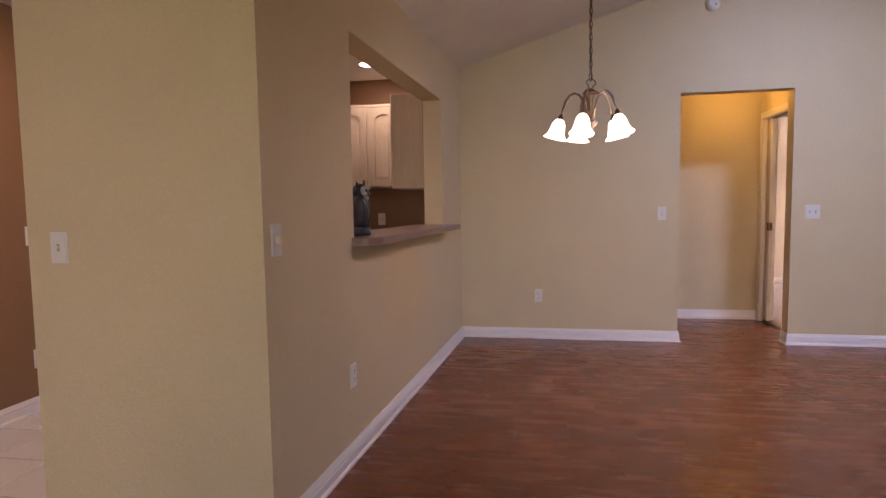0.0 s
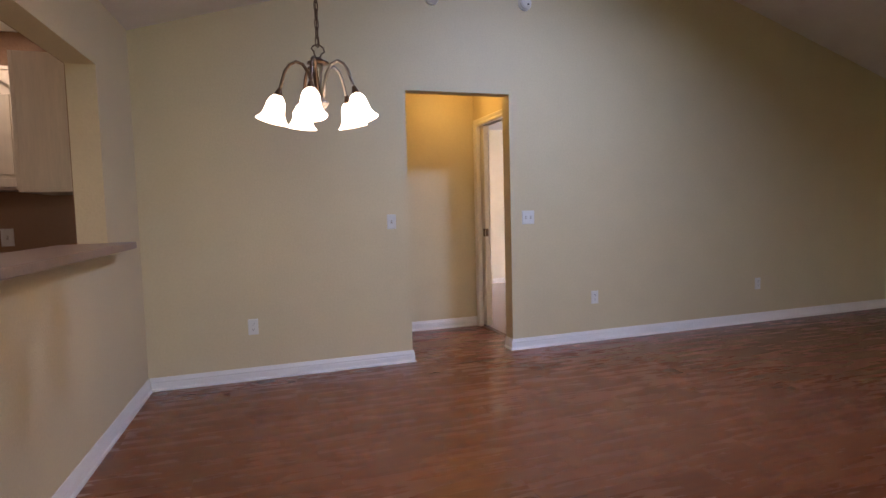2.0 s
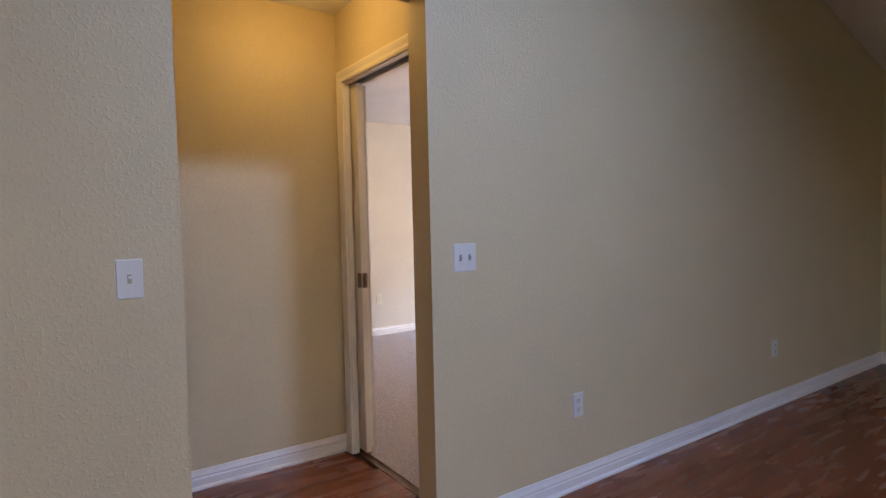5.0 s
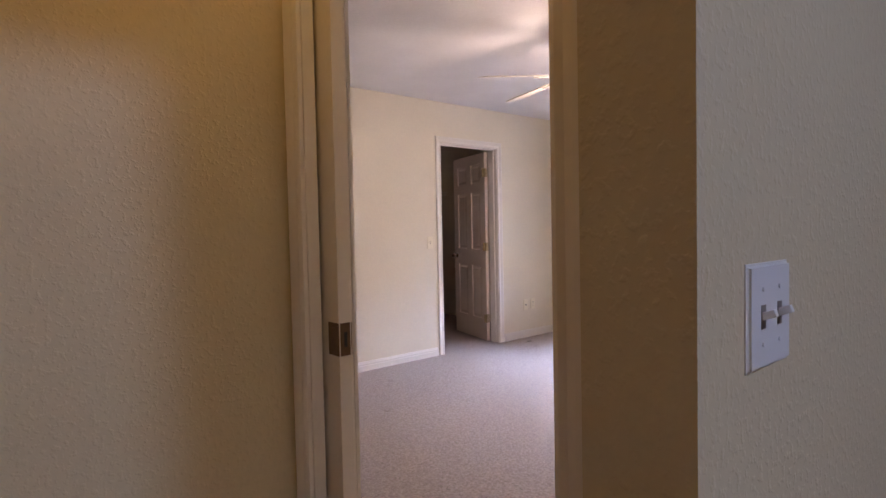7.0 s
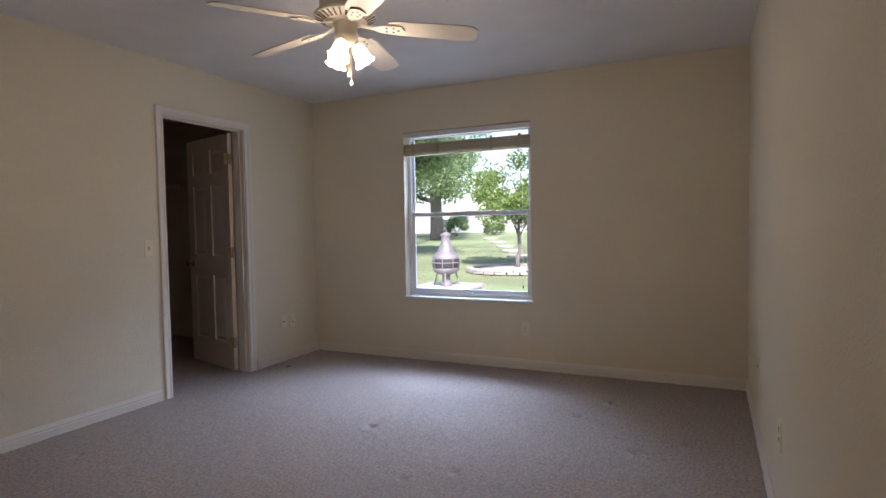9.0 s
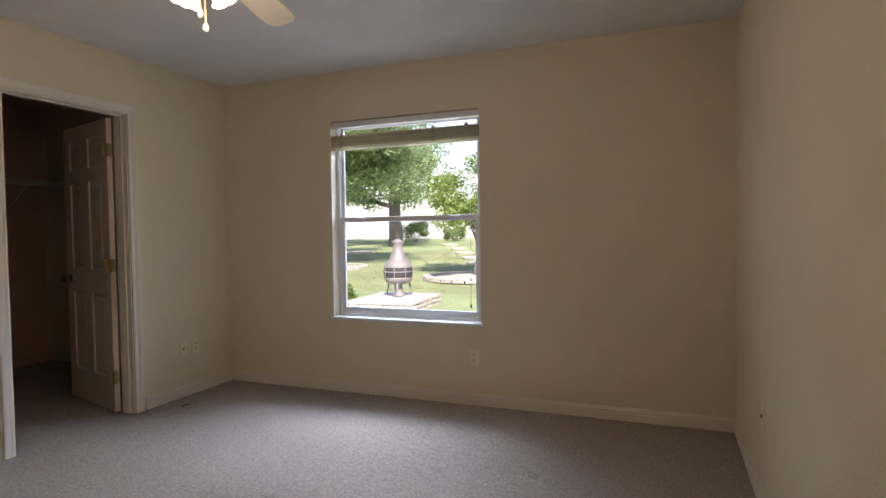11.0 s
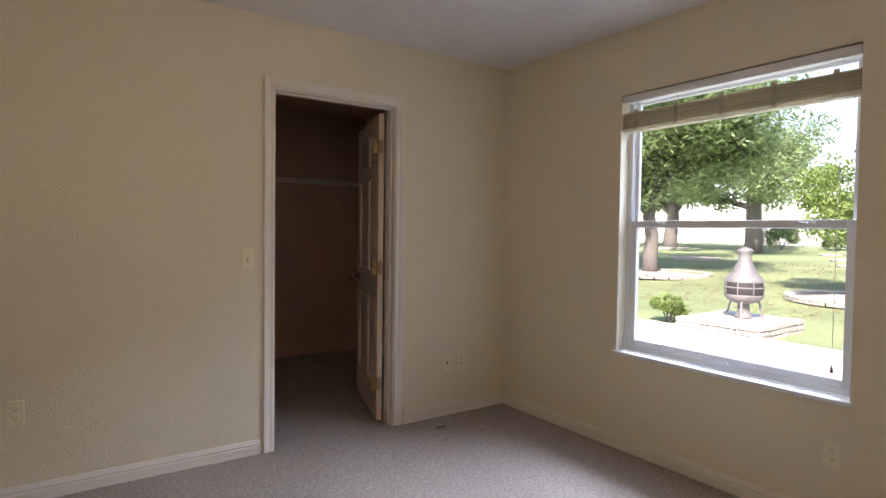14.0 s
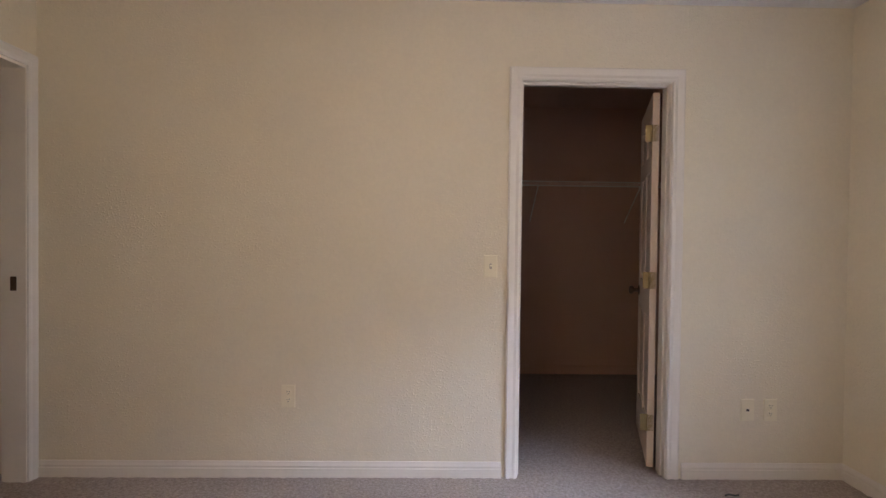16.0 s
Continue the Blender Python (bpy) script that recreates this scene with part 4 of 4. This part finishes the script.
WM = 1.325
part("window_frame", frame_rect(WY0, WY1, WZ0, WZ1, GX - 0.01, GX + 0.055, 0.032), FRAMEWHITE, win)
sash = part("upper_sash", frame_rect(WY0 + 0.03, WY1 - 0.03, WM - 0.015, WZ1 - 0.03, GX + 0.022, GX + 0.042, 0.026), FRAMEWHITE, win)
low = part("lower_sash", frame_rect(WY0 + 0.03, WY1 - 0.03, WZ0 + 0.03, WM + 0.025, GX - 0.004, GX + 0.018, 0.036), FRAMEWHITE, win)
for who, z0, z1, x in ((sash, WM, WZ1 - 0.05, GX + 0.032), (low, WZ0 + 0.06, WM, GX + 0.008)):
    g = part("pane", boxes((x, WY0 + 0.05, z0, x + 0.003, WY1 - 0.05, z1)), GLASS, who)
    g.visible_shadow = False
for y in (WY0 + 0.22, WY1 - 0.22):
    part("latch", boxes((GX - 0.024, y - 0.028, WM + 0.006, GX - 0.003, y + 0.028, WM + 0.016), (GX - 0.034, y - 0.006, WM + 0.006, GX - 0.020, y + 0.022, WM + 0.014), bevel=0.002), FRAMEWHITE, low)
part("lift_handle", boxes((GX - 0.022, 2.28, WZ0 + 0.032, GX - 0.004, 2.34, WZ0 + 0.044), bevel=0.003), FRAMEWHITE, low)
part("sill", boxes((WX - 0.022, WY0 - 0.008, WZ0 - 0.02, GX - 0.008, WY1 + 0.012, WZ0), bevel=0.004), FRAMEWHITE, win, "white marble window sill")
part("reveal", boxes((WX + 0.001, WY0, WZ0, GX - 0.01, WY0 + 0.004, WZ1), (WX + 0.001, WY1 - 0.004, WZ0, GX - 0.01, WY1, WZ1), (WX + 0.001, WY0, WZ1 - 0.004, GX - 0.01, WY1, WZ1)), CREAM, win)

bl = thing("window_blind", "beige slatted blind raised to the top of the window", "blind")
BY0, BY1, BXC = WY0 + 0.008, WY1 - 0.008, WX + 0.036
part("headrail", boxes((BXC - 0.028, BY0, WZ1 - 0.052, BXC + 0.024, BY1, WZ1 - 0.010), bevel=0.003), FRAMEWHITE, bl, "white headrail")
for k in range(17):
    z = 1.885 + 0.0052 * k
    bm = bmesh.new()
    prism(bm, [(-0.026, -0.0023), (-0.027, 0.0), (-0.026, 0.0022), (0, 0.0036), (0.026, 0.0022), (0.026, -0.0023), (0, -0.0010)], lambda u, d, e: Vector((BXC + u + 0.0015 * ((k * 7) % 3 - 1), (BY0 + 0.004, BY1 - 0.004)[e], z + d)))
    part("slat", bm, BLIND, bl)
part("bottom_rail", boxes((BXC - 0.028, BY0 + 0.002, 1.861, BXC + 0.028, BY1 - 0.002, 1.880), bevel=0.004), BLIND, bl)
for k in range(5):
    y = BY0 + 0.09 + k * (BY1 - BY0 - 0.18) / 4
    part("ladder_tape", boxes((BXC - 0.0315, y - 0.012, 1.863, BXC - 0.0295, y + 0.012, 1.985)), BLIND, bl, "woven ladder tape")
    part("ladder_cord", tube([(BXC - 0.02, y, 1.978), (BXC - 0.02, y, WZ1 - 0.05)], 0.0012, 6), BLIND, bl)
cord = part("lift_cord", tube([(BXC - 0.03, WY0 + 0.075, WZ1 - 0.05), (BXC - 0.03, WY0 + 0.077, 1.2), (BXC - 0.03, WY0 + 0.078, 0.72)], 0.0013, 6), FRAMEWHITE, bl)
part("tassel", lathe([(0.002, 0.03), (0.005, 0.022), (0.008, 0.004), (0.002, 0)], 10, None, Matrix.Translation((BXC - 0.03, WY0 + 0.078, 0.692))), BRONZE, cord, "dark cord tassel", smooth=True)
part("trailing_cord", tube([(WX + 0.02, WY0 + 0.02, WZ0 + 0.10), (WX + 0.015, WY0 + 0.06, WZ0 + 0.035), (WX + 0.012, WY0 + 0.14, WZ0 + 0.008), (WX + 0.016, WY0 + 0.22, WZ0 + 0.004)], 0.002, 6), FRAMEWHITE, bl)

sh = thing("closet_shelf", "white wire closet shelf with hanging rail", "shelf")
SHZ = 1.735
part("front_wire", tube([(4.53, 5.80, SHZ), (7.54, 5.80, SHZ)], 0.005, 8), BTRIM, sh)
part("hanging_rail", tube([(4.53, 5.80, SHZ - 0.035), (7.54, 5.80, SHZ - 0.035)], 0.005, 8), BTRIM, sh)
part("back_wire", tube([(4.53, 6.19, SHZ), (7.54, 6.19, SHZ)], 0.004, 8), FRAMEWHITE, sh)
deck = bmesh.new()
for k in range(118):
    x = 4.55 + 0.0253 * k
    box(deck, x - 0.0012, 5.80, SHZ + 0.003, x + 0.0012, 6.19, SHZ + 0.0054)
tagged(part("cross_wires", deck, BTRIM, sh), kind="stuff")
for x in (5.4, 6.29, 7.16):
    part("brace", tube([(x, 5.805, SHZ - 0.036), (x, 5.84, SHZ - 0.06), (x, 6.16, SHZ - 0.30), (x, 6.195, SHZ - 0.33)], 0.0055, 8), BTRIM, sh)
for k in range(9):
    x = 4.72 + 0.333 * k
    part("drop_wire", tube([(x, 5.797, SHZ + 0.004), (x, 5.795, SHZ - 0.038)], 0.004, 6), BTRIM, sh)

tuft = new("carpet_scrap", mesh_of("carpet_scrap", tube([(0, 0, 0.004), (0.02, 0.004, 0.008), (0.05, -0.003, 0.005), (0.07, 0.006, 0.004)], 0.004, 6), SLOT))
tuft.matrix_world = pose(6.83, 3.72, 0.012)
tagged(tuft, "small dark scrap lying on the carpet", "scrap")

# ---- garden beyond the window ----


def rise(x, y):
    """Height of the ground: level by the house, the lawn climbs away."""
    d = max(0.0, x - 16.5)
    return -0.32 + 0.035 * min(d, 26) * min(1.0, d / 5)


def garden_ground():
    xs = [-400, -60, 0, 8, 10] + [12 + 0.9 * k for k in range(36)] + [55, 90, 400, 1500]
    ys = [-1500, -300, -60, -20] + [-12 + 1.2 * k for k in range(46)] + [60, 100, 300, 1500]
    verts = [(x, y, rise(x, y) - (0.0 if x > 7.8 else 0.1) + 0.02 * noise.noise((x * 0.4, y * 0.4, 0))) for y in ys for x in xs]
    n = len(xs)
    faces = [(j * n + i, j * n + i + 1, (j + 1) * n + i + 1, (j + 1) * n + i) for j in range(len(ys) - 1) for i in range(n - 1)]
    me = bpy.data.meshes.new("ground")
    me.from_pydata(verts, [], faces)
    me.materials.append(GRASS)
    tagged(new("ground", me), "green lawn rising behind the house", "lawn", kind="structure")


garden_ground()
structure("pavement_patio", boxes((7.76, -4, -0.5, 13.6, 12, -0.27), bevel=0.01), CONCRETE, "pale concrete patio behind the house", "patio")

HEARTH = pose(13.52, 5.03, 0, 0, 0, 2)
hearth = thing("stone_hearth", "raised pale stone hearth under the chiminea", "hearth", HEARTH)
HX, HYW = 1.5, 1.28
part("slab", boxes((0.02, 0.02, -0.34, HX - 0.02, HYW - 0.02, -0.105), bevel=0.01), CONCRETE, hearth)
rng = random.Random(5)
for side, (L, turn, at) in enumerate(((HYW, 90, (0, 0)), (HX, 0, (0, 0)), (HX, 0, (0, HYW)))):
    for row in range(3):
        z0, u = -0.345 + 0.083 * row, -0.03
        while u < L + 0.02:
            w = min(rng.uniform(0.13, 0.27), L + 0.03 - u)
            d = rng.uniform(0.035, 0.06)
            part("stone", boxes((u, -d, z0, u + w - 0.014, d, z0 + 0.072 + rng.uniform(-0.006, 0.006)), bevel=0.012), STONE, hearth, m=pose(at[0], at[1], 0, 0, 0, turn))
            u += w

ch = thing("chiminea", "weathered iron chiminea with a mesh fire bowl", "chiminea", pose(14.28, 5.66, -0.105) @ Matrix.Scale(0.955, 4))
part("neck", lathe([(0.20, 0.78), (0.175, 0.86), (0.12, 0.97), (0.10, 1.06), (0.105, 1.13), (0.12, 1.15), (0.12, 1.17), (0.10, 1.17)], 28), IRON, ch, smooth=True)
part("shoulder", lathe([(0.31, 0.63), (0.31, 0.66), (0.28, 0.72), (0.20, 0.79)], 28), IRON, ch, smooth=True)
part("lid", lathe([(0.13, 1.17), (0.12, 1.19), (0.06, 1.22), (0.02, 1.24), (0.002, 1.245)], 24), IRON, ch, smooth=True)
part("fire_bowl", lathe([(0.295, 0.63), (0.315, 0.54), (0.305, 0.44), (0.25, 0.34)], 28), MESHGREY, ch, "dark mesh screen round the fire", smooth=True)
part("base_bowl", lathe([(0.305, 0.42), (0.315, 0.40), (0.27, 0.32), (0.16, 0.27), (0.002, 0.26)], 28), IRON, ch, smooth=True)
for k in range(8):
    a = radians(45 * k + 10)
    part("bar", tube([((r + 0.006) * math.cos(a), (r + 0.006) * math.sin(a), z) for r, z in ((0.30, 0.64), (0.317, 0.54), (0.307, 0.43))], 0.009, 6), IRON, ch)
part("band", lathe([(0.32, 0.53), (0.327, 0.535), (0.327, 0.55), (0.32, 0.555)], 28), IRON, ch)
for k in range(3):
    a = radians(200 + 120 * k)
    part("leg", tube([(r * math.cos(a), r * math.sin(a), z) for r, z in ((0.22, 0.34), (0.27, 0.24), (0.30, 0.12), (0.34, 0.0))], 0.018, 8), IRON, ch)
part("ash_pan", lathe([(0.09, 0.26), (0.10, 0.10), (0.15, 0.02), (0.002, 0.0)], 16), IRON, ch)


def leaf_cloud(rng, centres, count, size):
    """Many small pointed leaves round a set of limb ends."""
    verts, faces = [], []
    for _ in range(count):
        c, r = rng.choice(centres)
        d = Vector((rng.gauss(0, 1), rng.gauss(0, 1), rng.gauss(0, 1)))
        d = d.normalized() * r * rng.random() ** 0.45
        p = c + Vector((d.x, d.y, d.z * 0.75))
        q = Euler((rng.uniform(-0.9, 0.9), rng.uniform(-0.9, 0.9), rng.uniform(0, 6.3))).to_matrix()
        s = size * rng.uniform(0.6, 1.3)
        k = len(verts)
        for v in ((-s, 0, 0), (0, -s * 0.36, s * 0.10), (s, 0, -s * 0.12), (0, s * 0.36, s * 0.10)):
            verts.append(p + q @ Vector(v))
        faces += [(k, k + 1, k + 2), (k, k + 2, k + 3)]
    return verts, faces


def tree(seed, x, y, height, spread, low, trunk, count, size, mat, label, bend=0.0):
    rng = random.Random(seed)
    z = rise(x, y) - 0.08
    t = thing("tree", label, "tree", pose(x, y, z), "garden trees")
    bm = bmesh.new()
    fork = height * 0.45
    spine = [(bend * k / 5 + rng.uniform(-0.05, 0.05), rng.uniform(-0.06, 0.06), fork * k / 5) for k in range(6)]
    spine[0] = (0, 0, 0)
    tube(spine, trunk, 10, bm, 0.62)
    centres = []
    for k in range(13):
        a = k * 2.4 + rng.uniform(-0.3, 0.3)
        r = spread * rng.uniform(0.35, 1.0)
        start = Vector(spine[rng.choice((3, 4, 5))])
        tip = Vector((math.cos(a) * r + bend, math.sin(a) * r, low + (height - low) * rng.uniform(0.08, 0.95)))
        mid = (start + tip) / 2 + Vector((0, 0, 0.15 * height * rng.uniform(-0.2, 0.6)))
        tube([start, mid, tip], trunk * 0.38, 6, bm, 0.25)
        centres += [(tip, spread * rng.uniform(0.22, 0.42)), (mid, spread * rng.uniform(0.22, 0.38))]
    part("trunk", bm, BARK, t, smooth=True)
    verts, faces = leaf_cloud(rng, centres, count, size)
    me = bpy.data.meshes.new("crown")
    me.from_pydata(verts, [], faces)
    me.materials.append(mat)
    c = new("crown", me)
    c.parent = t
    tagged(c, kind="stuff")


tree(3, 22.1, 13.0, 7.6, 4.9, 1.75, 0.27, 42000, 0.125, LEAF, "broad-leaved evergreen tree with glossy leaves", bend=-0.1)
tree(8, 36.0, 21.5, 7.5, 3.4, 2.6, 0.45, 14000, 0.115, LEAF, "dark evergreen tree behind the lawn", bend=0.2)
tree(11, 35.0, 16.0, 9.0, 4.6, 2.9, 0.48, 17000, 0.135, LEAF, "tall leafy tree far across the lawn")
tree(14, 20.2, 5.9, 4.1, 1.7, 1.6, 0.07, 13000, 0.075, PALELEAF, "slender pale green tree in a stone bed", bend=0.2)


def bush(seed, x, y, r, h, count, size, mat, label):
    rng = random.Random(seed)
    t = thing("bush", label, "bush", pose(x, y, rise(x, y) - 0.05), "garden bushes")
    bm = bmesh.new()
    centres = []
    for k in range(9):
        a = k * 2.4
        tip = Vector((math.cos(a) * r * 0.6, math.sin(a) * r * 0.6, h * rng.uniform(0.35, 0.8)))
        tube([(0, 0, 0), tip * 0.5 + Vector((0, 0, 0.05)), tip], 0.012, 5, bm, 0.4)
        centres.append((tip, r * rng.uniform(0.35, 0.55)))
    part("stems", bm, BARK, t)
    verts, faces = leaf_cloud(rng, centres, count, size)
    me = bpy.data.meshes.new("foliage")
    me.from_pydata(verts, [], faces)
    me.materials.append(mat)
    c = new("foliage", me)
    c.parent = t
    tagged(c, kind="stuff")


bush(21, 14.0, 6.85, 0.36, 0.62, 1500, 0.045, PALELEAF, "small bright green shrub beside the hearth")
bush(22, 38.5, 16.2, 1.0, 1.5, 2500, 0.10, LEAF, "dark rounded shrub by the white fence")
bush(23, 40.0, 14.0, 0.9, 1.0, 2000, 0.10, LEAF, "low hedge shrub by the white fence")


def stone_ring(x, y, r, n, label):
    t = thing("stone_edging", label, "stone edging", pose(x, y, rise(x, y) - 0.03))
    rng = random.Random(int(x * 7))
    for row in range(2):
        for k in range(n):
            a = 2 * math.pi * (k + 0.5 * row) / n
            w = 2 * math.pi * r / n * 0.94
            m = pose(r * math.cos(a), r * math.sin(a), 0.07 * row, 0, 0, math.degrees(a) + rng.uniform(-4, 4))
            part("stone", boxes((-0.11, -w / 2, 0, 0.11, w / 2, 0.066), bevel=0.012), STONE, t, m=m)
    part("gravel", lathe([(r, 0.06), (r * 0.6, 0.10), (0.002, 0.12)], 24), STONE, t)


stone_ring(20.2, 5.95, 1.5, 26, "round bed edged with pale stones under a slender tree")
stone_ring(21.9, 12.7, 1.7, 26, "round bed edged with pale stones round the evergreen")
stone_ring(36.0, 21.5, 0.9, 18, "low stone ring round a tree trunk")
stone_ring(29.0, 15.5, 0.9, 18, "small stone-edged gravel bed on the lawn")
for k, (x, y) in enumerate(((24.2, 7.2), (26.5, 8.2), (29.0, 9.4), (32.0, 10.8), (35.0, 12.4))):
    st = new("stepping_stone", mesh_of("stepping_stone", lathe([(0.42, -0.06), (0.45, 0.03), (0.40, 0.07), (0.002, 0.075)], 12), STONE))
    st.matrix_world = pose(x, y, rise(x, y) + 0.02, 0, 0, 30 * k)
    tagged(st, "pale flat stepping stone on the lawn", "stepping stone", "stepping stones")

fence = thing("fence", "white vinyl privacy fence behind the lawn", "fence")
for k in range(24):
    y = -8 + 2.4 * k
    z = rise(44, y)
    part("post", boxes((43.93, y - 0.065, z - 0.1, 44.07, y + 0.065, z + 1.95), bevel=0.01), VINYL, fence)
    p = part("panel", boxes(*[(43.985, y + 0.08 + 0.28 * j, z + 0.08, 44.015, y + 0.08 + 0.28 * j + 0.268, z + 1.78) for j in range(8)]), VINYL, fence)
    part("rail", boxes((43.96, y + 0.065, z + 1.74, 44.04, y + 2.335, z + 1.84), (43.96, y + 0.065, z + 0.04, 44.04, y + 2.335, z + 0.14)), VINYL, p)

rng = random.Random(31)
verts, faces = [], []
for _ in range(5000):
    x, y = rng.uniform(16.6, 30), rng.uniform(3, 18)
    a, s = rng.uniform(0, 6.3), rng.uniform(0.025, 0.05)
    k, z = len(verts), rise(x, y) + 0.03
    verts += [(x + s * math.cos(a + q), y + s * math.sin(a + q), z + 0.01 * (i % 2)) for i, q in enumerate((0, 1.57, 3.14, 4.71))]
    faces.append((k, k + 1, k + 2, k + 3))
me = bpy.data.meshes.new("leaf_litter")
me.from_pydata(verts, [], faces)
me.materials.append(LITTER)
tagged(new("leaf_litter", me), "dry brown leaves scattered over the lawn", "leaf litter", kind="stuff")

# ---- floor pieces ----


def plank_mesh(L, w, h):
    bm = bmesh.new()
    box(bm, 0, 0, -h, L, w, 0)
    return mesh_of("plank", bm, PLANK)


PW, PL = 0.193, 1.214
FULL = plank_mesh(PL - 0.0006, PW - 0.0006, 0.011)
rng = random.Random(17)
CUTS = {}


def lay_planks(x0, x1, y0, rows):
    for r in range(rows):
        x = x0 - rng.uniform(0, PL)
        while x < x1:
            a, b = max(x, x0), min(x + PL, x1)
            if b - a > 0.03:
                L = round((b - a) / 0.1) * 0.1 if b - a < PL - 0.001 else None
                if L is None:
                    me = FULL
                else:
                    L = max(L, 0.1)
                    if L not in CUTS:
                        CUTS[L] = plank_mesh(L - 0.0006, PW - 0.0006, 0.011)
                    me = CUTS[L]
                ob = new("plank", me)
                ob.location = (a if a > x0 or L is None else b - L, y0 + r * PW, 0)
                ob.parent = floor_living
            x += PL


lay_planks(-0.22, RX - 0.005, -7.92 + 0.0, 41)
lay_planks(DX0 + 0.005, DX1 - 0.005, -7.92 + 41 * PW, 1)
lay_planks(0.13, 2.965, -7.92 + 42 * PW, 5)

bm = bmesh.new()
box(bm, 0, 0, -0.008, 0.326, 0.326, 0, bevel=0.002)
TM = mesh_of("tile", bm, TILE)
for i in range(6):
    for j in range(25):
        ob = new("tile", TM)
        ob.location = (-2.31 + 0.332 * i, 0.08 - 0.332 * (j + 1), 0)
        ob.parent = floor_kitchen
